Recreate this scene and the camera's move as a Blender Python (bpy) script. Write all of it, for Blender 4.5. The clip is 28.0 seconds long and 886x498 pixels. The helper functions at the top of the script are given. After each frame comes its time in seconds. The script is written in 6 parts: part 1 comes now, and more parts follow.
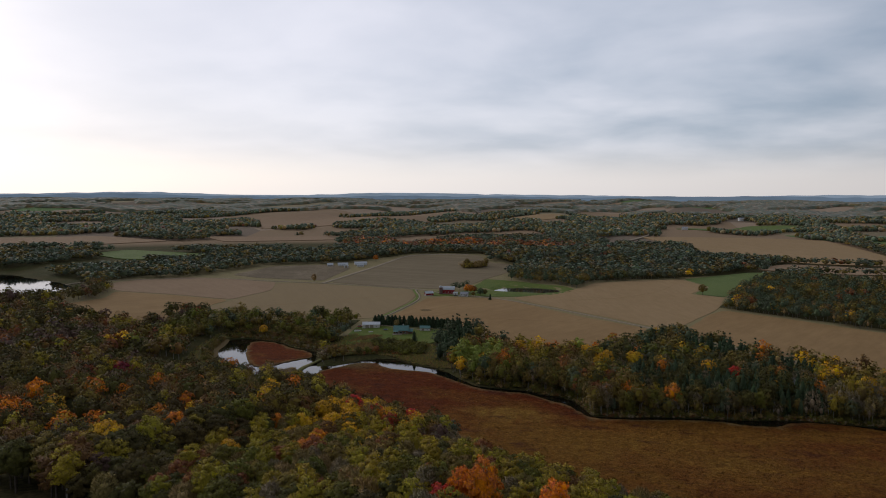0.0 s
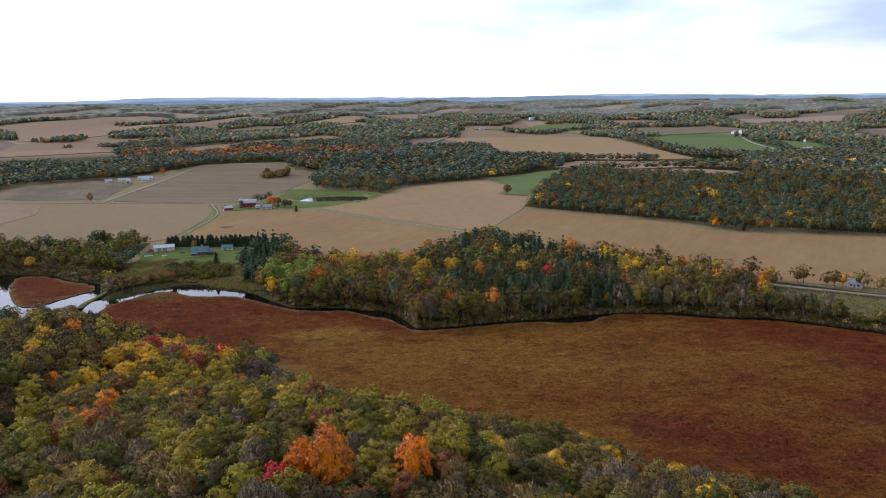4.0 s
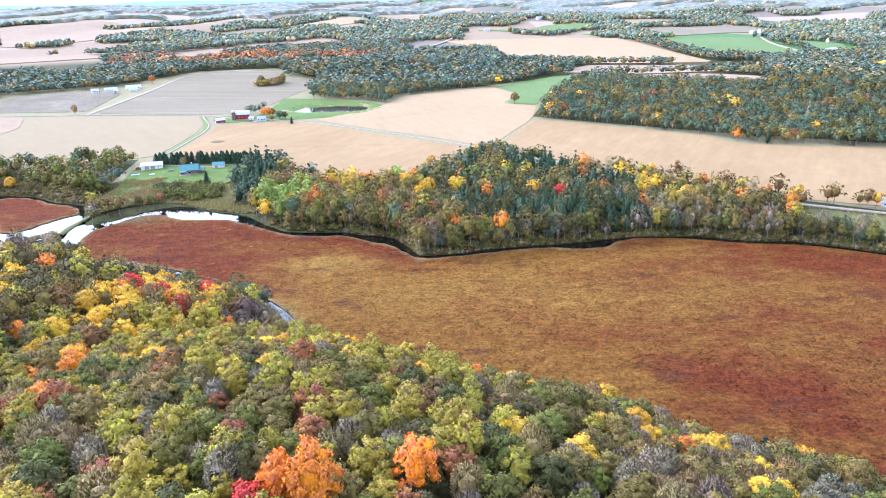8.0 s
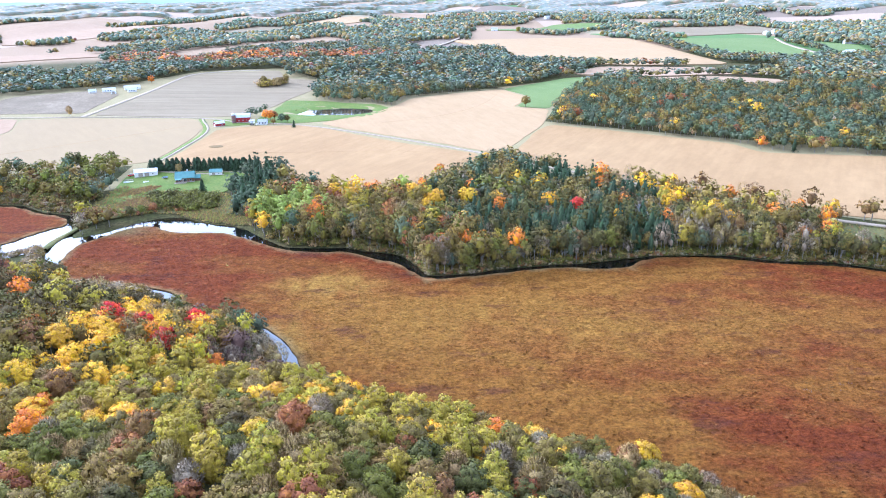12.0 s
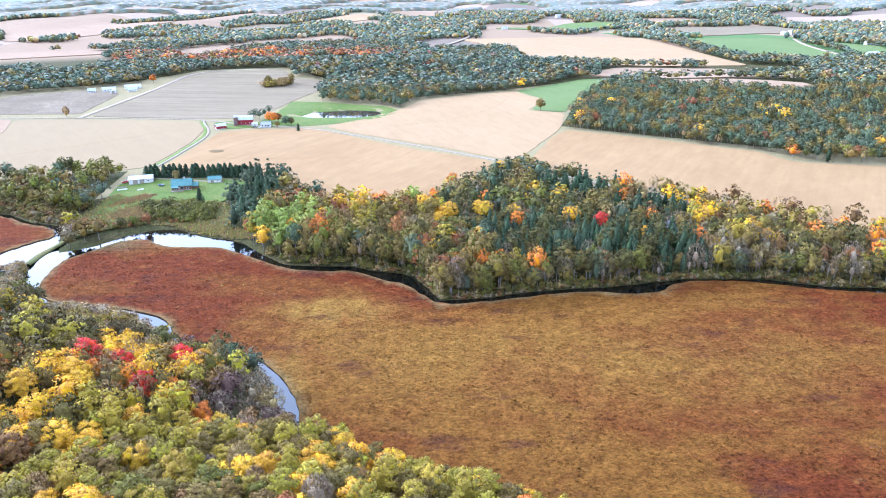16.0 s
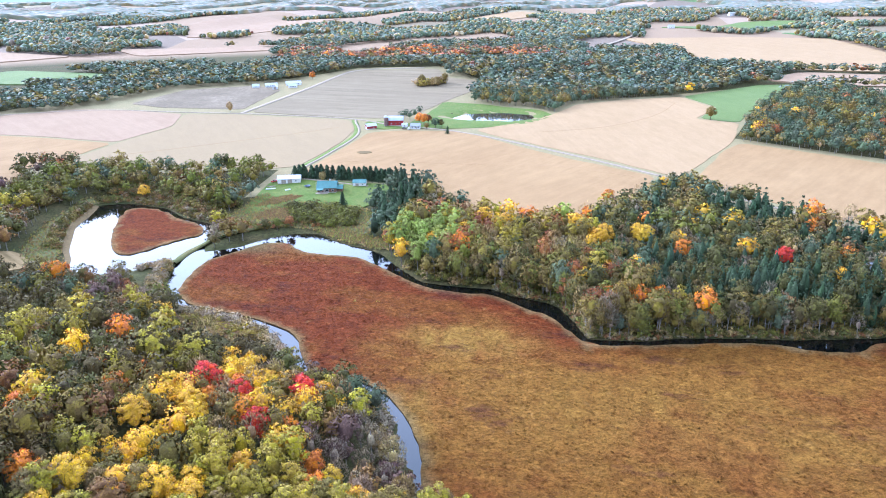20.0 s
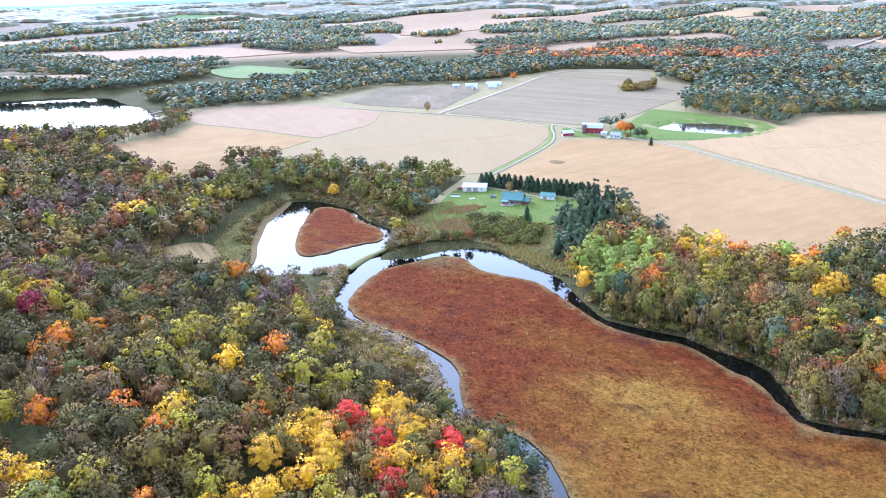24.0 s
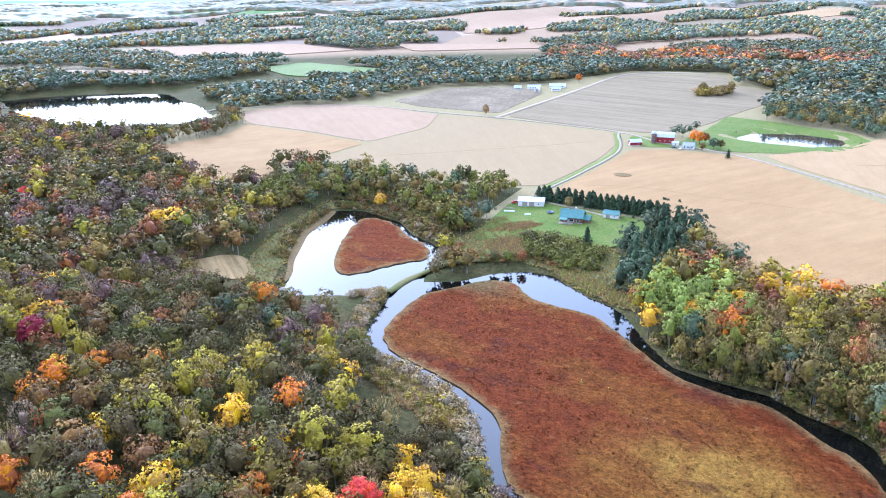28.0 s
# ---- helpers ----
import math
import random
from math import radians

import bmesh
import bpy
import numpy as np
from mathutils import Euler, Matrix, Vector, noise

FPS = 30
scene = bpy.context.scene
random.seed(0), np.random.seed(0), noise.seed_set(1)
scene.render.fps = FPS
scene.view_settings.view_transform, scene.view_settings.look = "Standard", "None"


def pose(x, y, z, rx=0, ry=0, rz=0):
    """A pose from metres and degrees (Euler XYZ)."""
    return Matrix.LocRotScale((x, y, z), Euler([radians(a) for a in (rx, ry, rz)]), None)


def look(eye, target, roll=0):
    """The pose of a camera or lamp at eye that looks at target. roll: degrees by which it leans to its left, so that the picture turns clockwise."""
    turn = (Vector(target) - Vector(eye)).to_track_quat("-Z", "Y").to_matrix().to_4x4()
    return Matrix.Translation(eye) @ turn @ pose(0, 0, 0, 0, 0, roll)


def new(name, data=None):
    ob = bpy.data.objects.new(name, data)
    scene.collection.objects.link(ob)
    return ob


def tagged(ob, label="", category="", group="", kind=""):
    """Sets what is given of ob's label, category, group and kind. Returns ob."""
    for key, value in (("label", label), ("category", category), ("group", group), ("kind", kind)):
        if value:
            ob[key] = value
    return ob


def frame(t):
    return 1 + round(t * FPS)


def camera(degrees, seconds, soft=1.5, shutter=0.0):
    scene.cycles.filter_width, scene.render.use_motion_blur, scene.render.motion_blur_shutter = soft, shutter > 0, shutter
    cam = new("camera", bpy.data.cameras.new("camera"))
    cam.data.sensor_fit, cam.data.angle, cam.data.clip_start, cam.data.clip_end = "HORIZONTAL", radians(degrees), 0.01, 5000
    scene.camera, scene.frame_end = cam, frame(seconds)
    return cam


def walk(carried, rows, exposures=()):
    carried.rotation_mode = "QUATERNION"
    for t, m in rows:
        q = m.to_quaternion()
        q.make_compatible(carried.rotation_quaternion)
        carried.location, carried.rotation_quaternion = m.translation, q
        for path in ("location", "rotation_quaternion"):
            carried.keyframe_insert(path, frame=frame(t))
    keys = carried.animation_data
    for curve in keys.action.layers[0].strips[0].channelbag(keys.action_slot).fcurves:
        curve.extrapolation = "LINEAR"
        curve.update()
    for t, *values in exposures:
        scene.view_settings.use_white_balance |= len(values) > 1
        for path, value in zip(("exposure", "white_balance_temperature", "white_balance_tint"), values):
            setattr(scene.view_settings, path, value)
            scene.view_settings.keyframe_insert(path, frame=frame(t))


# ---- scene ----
from mathutils import geometry

# Seconds, stops, kelvin, tint: the picture starts dark and brightens as the drone tips down.
EXPOSURES = [(0, -0.62, 6150, 11), (2, -0.32, 6100, 12), (3, 0.0, 6000, 13), (4.5, 0.88, 5450, 15), (6.5, 2.46, 4780, 14), (16, 2.46, 4760, 14), (21, 2.36, 4760, 14), (28, 2.36, 4760, 14)]
# The drone's path: seconds, place, heading (left of north), tilt, roll
cam = camera(63.71, 28.0, 1.0)
PATH = [
    (0, 13.8, -68.3, 142.5, 15.59, -4.48, 0.28),
    (0.5, 11.6, -64.1, 142.3, 12.71, -4.73, 0.13),
    (1, 9.4, -59.9, 142.2, 9.61, -5.02, 0.08),
    (1.5, 7.3, -55.7, 142.1, 6.47, -5.35, 0.04),
    (2, 5.5, -51.2, 142.1, 3.70, -6.05, -0.02),
    (2.5, 3.8, -46.9, 142.0, 1.09, -6.92, -0.02),
    (3, 2.4, -42.6, 141.9, -0.35, -8.27, -0.10),
    (3.5, 1.2, -38.2, 141.9, -0.40, -10.08, -0.28),
    (4, 0.5, -34.0, 141.9, -0.40, -12.16, -0.51),
    (4.5, -0.0, -29.8, 142.0, -0.36, -14.24, -0.59),
    (6.5, -0.1, -12.4, 143.1, -0.09, -19.55, -0.95),
    (7, -0.0, -8.3, 143.2, -0.08, -19.64, -0.99),
    (8, 0.0, 0.0, 144.0, 0.00, -19.75, -0.96),
    (9, -0.5, 8.0, 144.2, 0.02, -19.76, -0.87),
    (10, -1.0, 16.1, 144.4, 0.11, -19.81, -0.91),
    (11, -2.0, 24.1, 144.4, 0.22, -19.83, -0.80),
    (12, -3.1, 32.2, 144.6, 0.37, -19.86, -0.73),
    (12.5, -3.5, 36.4, 144.7, 0.44, -19.86, -0.76),
    (14.5, -5.4, 53.2, 144.8, 0.72, -19.97, -0.61),
    (15, -6.0, 57.7, 144.8, 0.76, -20.01, -0.55),
    (16, -7.3, 66.8, 144.8, 0.89, -20.03, -0.45),
    (17, -8.7, 76.0, 144.8, 1.02, -20.10, -0.30),
    (17.5, -9.4, 80.5, 144.8, 2.28, -20.13, -0.32),
    (18, -10.0, 85.0, 145.0, 4.22, -20.17, -0.38),
    (19, -10.9, 93.9, 145.1, 8.52, -20.15, -0.70),
    (20, -12.1, 103.0, 145.6, 13.07, -20.12, -0.82),
    (21, -13.4, 112.3, 146.0, 17.76, -20.06, -0.93),
    (21.5, -14.2, 117.0, 146.1, 20.03, -20.04, -1.04),
    (23.5, -17.8, 134.8, 146.5, 27.77, -20.01, -1.44),
    (24, -19.2, 139.5, 146.7, 29.32, -20.01, -1.45),
    (25, -22.4, 149.2, 146.6, 32.23, -20.02, -1.48),
    (25.5, -24.2, 153.9, 146.6, 33.55, -20.02, -1.49),
    (26, -25.9, 158.4, 146.5, 34.19, -20.04, -1.45),
    (26.5, -27.6, 162.8, 146.6, 34.22, -20.09, -1.39),
    (27, -29.6, 167.1, 146.8, 34.27, -20.14, -1.29),
    (28, -33.6, 176.1, 147.0, 34.41, -20.15, -1.25),
]
walk(cam, [(t, pose(x, y, z, 0, 0, h) @ pose(0, 0, 0, 90 + tilt) @ pose(0, 0, 0, 0, 0, roll)) for t, x, y, z, h, tilt, roll in PATH], EXPOSURES)

# ---- world, sun ----
world = bpy.data.worlds.new("overcast_sky")
scene.world = world
world.use_nodes = True
wn, wl = world.node_tree.nodes, world.node_tree.links
wn.clear()
w_out = wn.new("ShaderNodeOutputWorld")
w_bg = wn.new("ShaderNodeBackground")
sky = wn.new("ShaderNodeTexSky")
sky.sky_type = "NISHITA"
sky.sun_disc = False
SUN_ELEVATION, SUN_HEADING = radians(24), radians(-62)      # heading from north, to the left
sky.sun_elevation, sky.sun_rotation = SUN_ELEVATION, SUN_HEADING
sky.altitude, sky.air_density, sky.dust_density = 300, 1.0, 2.0
w_coord = wn.new("ShaderNodeTexCoord")
w_sep = wn.new("ShaderNodeSeparateXYZ")
wl.new(w_coord.outputs["Generated"], w_sep.inputs[0])


def w_math(op, a, b=None, clamp=False):
    n = wn.new("ShaderNodeMath")
    n.operation, n.use_clamp = op, clamp
    for i, v in enumerate((a, b)):
        if v is None:
            continue
        if isinstance(v, (int, float)):
            n.inputs[i].default_value = v
        else:
            wl.new(v, n.inputs[i])
    return n.outputs[0]


# A flat cloud deck: directions projected on a plane overhead.
lift = w_math("ADD", w_math("MAXIMUM", w_sep.outputs["Z"], 0.0), 0.17)
deck = wn.new("ShaderNodeCombineXYZ")
wl.new(w_math("DIVIDE", w_sep.outputs["X"], lift), deck.inputs[0])
wl.new(w_math("DIVIDE", w_sep.outputs["Y"], lift), deck.inputs[1])
cloud = wn.new("ShaderNodeTexNoise")
cloud.inputs["Scale"].default_value = 1.1
cloud.inputs["Detail"].default_value = 5
cloud.inputs["Roughness"].default_value = 0.48
cloud.inputs["Distortion"].default_value = 0.15
wl.new(deck.outputs[0], cloud.inputs["Vector"])
c_ramp = wn.new("ShaderNodeValToRGB")
c_ramp.color_ramp.elements[0].position, c_ramp.color_ramp.elements[0].color = 0.36, (0.47, 0.54, 0.635, 1)
c_ramp.color_ramp.elements[1].position, c_ramp.color_ramp.elements[1].color = 0.64, (0.88, 0.88, 0.93, 1)
wl.new(cloud.outputs["Fac"], c_ramp.inputs["Fac"])
# The deck is brighter and warmer towards the hidden sun, and open in a pale band at the horizon.
sunward = w_math("ADD", w_math("MULTIPLY", w_sep.outputs["X"], math.sin(SUN_HEADING)), w_math("MULTIPLY", w_sep.outputs["Y"], math.cos(SUN_HEADING)))
glow = wn.new("ShaderNodeMapRange")
wl.new(sunward, glow.inputs[0])
for i, v in enumerate((-0.4, 1.0, 0.62, 1.42)):
    glow.inputs[i + 1].default_value = v
tone = wn.new("ShaderNodeMix")
tone.data_type, tone.blend_type = "RGBA", "MIX"
warm = wn.new("ShaderNodeMapRange")
wl.new(sunward, warm.inputs[0])
for i, v in enumerate((0.35, 1.0, 0.0, 0.75)):
    warm.inputs[i + 1].default_value = v
wl.new(warm.outputs[0], tone.inputs[0])
wl.new(c_ramp.outputs[0], tone.inputs[6])
tone.inputs[7].default_value = (0.86, 0.80, 0.82, 1)
band = wn.new("ShaderNodeMapRange")
band.interpolation_type = "SMOOTHSTEP"
wl.new(w_sep.outputs["Z"], band.inputs[0])
for i, v in enumerate((0.012, 0.075, 1.0, 0.0)):
    band.inputs[i + 1].default_value = v
low = wn.new("ShaderNodeMix")
low.data_type = "RGBA"
wl.new(band.outputs[0], low.inputs[0])
wl.new(tone.outputs[2], low.inputs[6])
low.inputs[7].default_value = (1.0, 0.93, 0.88, 1)
lit = wn.new("ShaderNodeMix")
lit.data_type, lit.blend_type = "RGBA", "MULTIPLY"
lit.inputs[0].default_value = 1.0
wl.new(low.outputs[2], lit.inputs[6])
wl.new(glow.outputs[0], lit.inputs[7])
# A little clear sky shows through the deck.
thin = wn.new("ShaderNodeMix")
thin.data_type, thin.blend_type = "RGBA", "ADD"
thin.inputs[0].default_value = 0.03
wl.new(lit.outputs[2], thin.inputs[6])
wl.new(sky.outputs[0], thin.inputs[7])
wl.new(thin.outputs[2], w_bg.inputs["Color"])
w_bg.inputs["Strength"].default_value = 0.95
wl.new(w_bg.outputs[0], w_out.inputs[0])

sun = new("sun", bpy.data.lights.new("sun", "SUN"))
sun.data.energy, sun.data.angle, sun.data.color = 1.3, radians(12), (1.0, 0.95, 0.88)
sun.matrix_world = look((0, 0, 900), (-900 * math.sin(SUN_HEADING) * math.cos(SUN_ELEVATION), -900 * math.cos(SUN_HEADING) * math.cos(SUN_ELEVATION), 900 - 900 * math.sin(SUN_ELEVATION)))


# ---- materials ----
def material(name, build, rough=0.85, spec=0.2, metal=0.0):
    """A Principled material; build(nodes, links, shader) wires its colour and relief."""
    m = bpy.data.materials.new(name)
    m.use_nodes = True
    nodes, links = m.node_tree.nodes, m.node_tree.links
    shader = nodes["Principled BSDF"]
    shader.inputs["Roughness"].default_value = rough
    shader.inputs["Specular IOR Level"].default_value = spec
    shader.inputs["Metallic"].default_value = metal
    build(nodes, links, shader)
    return m


def coords(nodes, links, scale=1.0, stretch=(1, 1, 1), turn=0.0):
    """Positions in metres, divided by scale, turned about z and stretched."""
    c = nodes.new("ShaderNodeTexCoord")
    mp = nodes.new("ShaderNodeMapping")
    mp.vector_type = "TEXTURE"
    mp.inputs["Rotation"].default_value = (0, 0, radians(turn))
    mp.inputs["Scale"].default_value = [scale / s for s in stretch]
    links.new(c.outputs["Object"], mp.inputs["Vector"])
    return mp.outputs[0]


def noise_fac(nodes, links, vec, detail=5, rough=0.6, lo=0.35, hi=0.65):
    n = nodes.new("ShaderNodeTexNoise")
    n.inputs["Scale"].default_value = 1.0
    n.inputs["Detail"].default_value = detail
    n.inputs["Roughness"].default_value = rough
    links.new(vec, n.inputs["Vector"])
    r = nodes.new("ShaderNodeMapRange")
    links.new(n.outputs["Fac"], r.inputs[0])
    r.inputs[1].default_value, r.inputs[2].default_value = lo, hi
    return r.outputs[0]


def mix(nodes, links, fac, a, b, blend="MIX"):
    n = nodes.new("ShaderNodeMix")
    n.data_type, n.blend_type = "RGBA", blend
    for sock, v in ((n.inputs[0], fac), (n.inputs[6], a), (n.inputs[7], b)):
        if isinstance(v, (int, float)):
            sock.default_value = v
        elif isinstance(v, tuple):
            sock.default_value = (*v[:3], 1)
        else:
            links.new(v, sock)
    return n.outputs[2]


def relief(nodes, links, shader, fac, dist, strength=1.0):
    b = nodes.new("ShaderNodeBump")
    b.inputs["Strength"].default_value, b.inputs["Distance"].default_value = strength, dist
    links.new(fac, b.inputs["Height"])
    links.new(b.outputs[0], shader.inputs["Normal"])


def patchy(a, b, c, big=40, small=3, stretch=(1, 1, 1), turn=0, bump=0.3):
    """Colour a, blotched with b at the large scale and grained with c at the small one."""
    def build(nodes, links, shader):
        f1 = noise_fac(nodes, links, coords(nodes, links, big), 4)
        f2 = noise_fac(nodes, links, coords(nodes, links, small, stretch, turn), 6, 0.65, 0.3, 0.7)
        col = mix(nodes, links, f1, a, b)
        col = mix(nodes, links, f2, c, col)
        links.new(col, shader.inputs["Base Color"])
        relief(nodes, links, shader, f2, bump)
    return build


def crop(a, b, c, turn=0.0, row=4.0, big=60, rowmix=0.16):
    """A field worked in rows: colour a, patches b, row shadows c."""
    def build(nodes, links, shader):
        f1 = noise_fac(nodes, links, coords(nodes, links, big, (1, 0.5, 1), turn), 5)
        f2 = noise_fac(nodes, links, coords(nodes, links, 2.2), 6, 0.7, 0.3, 0.7)
        rows = noise_fac(nodes, links, coords(nodes, links, row, (1, 0.03, 1), turn), 3, 0.6, 0.35, 0.62)
        col = mix(nodes, links, f1, a, b)
        m = nodes.new("ShaderNodeMath")
        m.operation = "MULTIPLY"
        links.new(rows, m.inputs[0])
        m.inputs[1].default_value = rowmix
        col = mix(nodes, links, m.outputs[0], col, c)
        f3 = noise_fac(nodes, links, coords(nodes, links, 9, (1, 0.4, 1), turn), 6, 0.7, 0.4, 0.6)
        col = mix(nodes, links, 0.30, col, mix(nodes, links, f2, c, a))
        col = mix(nodes, links, 0.20, col, mix(nodes, links, f3, c, b))
        links.new(col, shader.inputs["Base Color"])
        relief(nodes, links, shader, f2, 0.25)
    return build


def plain(col, grain=0.12, scale=0.6):
    def build(nodes, links, shader):
        f = noise_fac(nodes, links, coords(nodes, links, scale), 5)
        dark = tuple(v * (1 - 2 * grain) for v in col)
        links.new(mix(nodes, links, f, dark, col), shader.inputs["Base Color"])
    return build


def foliage(source, haze_sheen=0.012):
    """Leaves take their tint from the tree (object colour) or, in joined woods, from the mesh; sprays of leaves mottle it."""
    def build(nodes, links, shader):
        if source == "object":
            t = nodes.new("ShaderNodeObjectInfo")
            tint = t.outputs["Color"]
        else:
            t = nodes.new("ShaderNodeAttribute")
            t.attribute_name = "tint"
            tint = t.outputs["Color"]
        g = nodes.new("ShaderNodeNewGeometry")
        hsv = nodes.new("ShaderNodeHueSaturation")
        for sock, lo, hi in (("Hue", 0.488, 0.512), ("Value", 0.72, 1.22), ("Saturation", 0.92, 1.06)):
            r = nodes.new("ShaderNodeMapRange")
            links.new(g.outputs["Random Per Island"], r.inputs[0])
            r.inputs[3].default_value, r.inputs[4].default_value = lo, hi
            links.new(r.outputs[0], hsv.inputs[sock])
        links.new(tint, hsv.inputs["Color"])
        spray = noise_fac(nodes, links, coords(nodes, links, 0.42), 5, 0.78, 0.32, 0.68)
        dark = nodes.new("ShaderNodeMapRange")
        links.new(spray, dark.inputs[0])
        dark.inputs[3].default_value, dark.inputs[4].default_value = 0.50, 1.34
        col = mix(nodes, links, 1.0, hsv.outputs[0], dark.outputs[0], "MULTIPLY")
        links.new(col, shader.inputs["Base Color"])
        # a bluish sheen imitates haze; the far woods get much more of it
        shader.inputs["Sheen Weight"].default_value, shader.inputs["Sheen Roughness"].default_value = haze_sheen, 0.6
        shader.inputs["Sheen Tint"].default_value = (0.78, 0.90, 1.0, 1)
        if haze_sheen < 0.05:
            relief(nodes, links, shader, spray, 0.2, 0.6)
        # leaves let some light through
        tr = nodes.new("ShaderNodeBsdfTranslucent")
        links.new(col, tr.inputs["Color"])
        ms = nodes.new("ShaderNodeMixShader")
        ms.inputs[0].default_value = 0.06
        links.new(shader.outputs[0], ms.inputs[1])
        links.new(tr.outputs[0], ms.inputs[2])
        links.new(ms.outputs[0], nodes["Material Output"].inputs["Surface"])
    return build


def water_build(nodes, links, shader):
    f = noise_fac(nodes, links, coords(nodes, links, 2.5), 4)
    f2 = noise_fac(nodes, links, coords(nodes, links, 30), 3)
    links.new(mix(nodes, links, f2, (0.0020, 0.0026, 0.0024), (0.0044, 0.0044, 0.0034)), shader.inputs["Base Color"])
    relief(nodes, links, shader, f, 0.02, 0.15)


def marsh_build(nodes, links, shader):
    """Sedge and cattail: red-brown towards the north, west and east, golden in the middle, with dark shrubby spots."""
    big = noise_fac(nodes, links, coords(nodes, links, 60, (0.8, 1.3, 1), -12), 6, 0.62, 0.41, 0.59)
    pos = nodes.new("ShaderNodeTexCoord")
    sep = nodes.new("ShaderNodeSeparateXYZ")
    links.new(pos.outputs["Object"], sep.inputs[0])

    def ramp_of(kx, ky, lo, hi):
        m1 = nodes.new("ShaderNodeMath")
        m1.operation = "MULTIPLY"
        links.new(sep.outputs["Y"], m1.inputs[0])
        m1.inputs[1].default_value = ky
        m2 = nodes.new("ShaderNodeMath")
        m2.operation = "MULTIPLY_ADD"
        links.new(sep.outputs["X"], m2.inputs[0])
        m2.inputs[1].default_value = kx
        links.new(m1.outputs[0], m2.inputs[2])
        r = nodes.new("ShaderNodeMapRange")
        r.interpolation_type = "SMOOTHSTEP"
        links.new(m2.outputs[0], r.inputs[0])
        r.inputs[1].default_value, r.inputs[2].default_value = lo, hi
        return r.outputs[0]

    def summed(a, b, k, c):
        n = nodes.new("ShaderNodeMath")
        n.operation = "MULTIPLY_ADD"
        links.new(a, n.inputs[0])
        n.inputs[1].default_value = k
        links.new(b, n.inputs[2])
        m = nodes.new("ShaderNodeMath")
        m.operation, m.use_clamp = "ADD", True
        links.new(n.outputs[0], m.inputs[0])
        m.inputs[1].default_value = c
        return m.outputs[0]

    # east is rustier, and also darkened in colour to mimic corner falloff
    west, east = ramp_of(-0.35, 1.0, 330, 450), ramp_of(1.0, -0.5, -130, 60)
    rusty = summed(big, summed(east, west, 0.75, 0.0), 0.9, -0.40)
    mid = noise_fac(nodes, links, coords(nodes, links, 7, (0.85, 1.2, 1), 8), 7, 0.72, 0.34, 0.66)
    fine = noise_fac(nodes, links, coords(nodes, links, 1.3, (0.9, 1.1, 1), 8), 7, 0.75, 0.34, 0.66)
    gold = mix(nodes, links, mid, (0.112, 0.043, 0.0075), (0.205, 0.092, 0.0145))
    rust = mix(nodes, links, mid, (0.078, 0.0175, 0.0055), (0.146, 0.036, 0.0088))
    col = mix(nodes, links, rusty, gold, rust)
    zone = nodes.new("ShaderNodeAttribute")
    zone.attribute_name = "zone"
    zs = nodes.new("ShaderNodeSeparateColor")
    links.new(zone.outputs["Color"], zs.inputs[0])
    col = mix(nodes, links, zs.outputs[1], col, mix(nodes, links, mid, (0.200, 0.108, 0.017), (0.300, 0.176, 0.032)))
    col = mix(nodes, links, zs.outputs[0], col, mix(nodes, links, mid, (0.150, 0.105, 0.036), (0.250, 0.165, 0.070)))
    spots = noise_fac(nodes, links, coords(nodes, links, 26, (0.7, 1.5, 1)), 6, 0.68, 0.57, 0.66)
    sm = nodes.new("ShaderNodeMath")
    sm.operation = "MULTIPLY"
    links.new(spots, sm.inputs[0])
    sm.inputs[1].default_value = 0.6
    col = mix(nodes, links, sm.outputs[0], col, (0.058, 0.018, 0.012))
    pale = noise_fac(nodes, links, coords(nodes, links, 5.5, (1, 1.3, 1), 30), 5, 0.6, 0.62, 0.70)
    pm = nodes.new("ShaderNodeMath")
    pm.operation = "MULTIPLY"
    links.new(pale, pm.inputs[0])
    pm.inputs[1].default_value = 0.35
    col = mix(nodes, links, pm.outputs[0], col, (0.25, 0.132, 0.036))
    fd = nodes.new("ShaderNodeMath")
    fd.operation = "MULTIPLY_ADD"
    links.new(fine, fd.inputs[0])
    fd.inputs[1].default_value, fd.inputs[2].default_value = 1.05, 0.50
    col = mix(nodes, links, 1.0, col, fd.outputs[0], "MULTIPLY")
    links.new(col, shader.inputs["Base Color"])
    relief(nodes, links, shader, fine, 0.7)


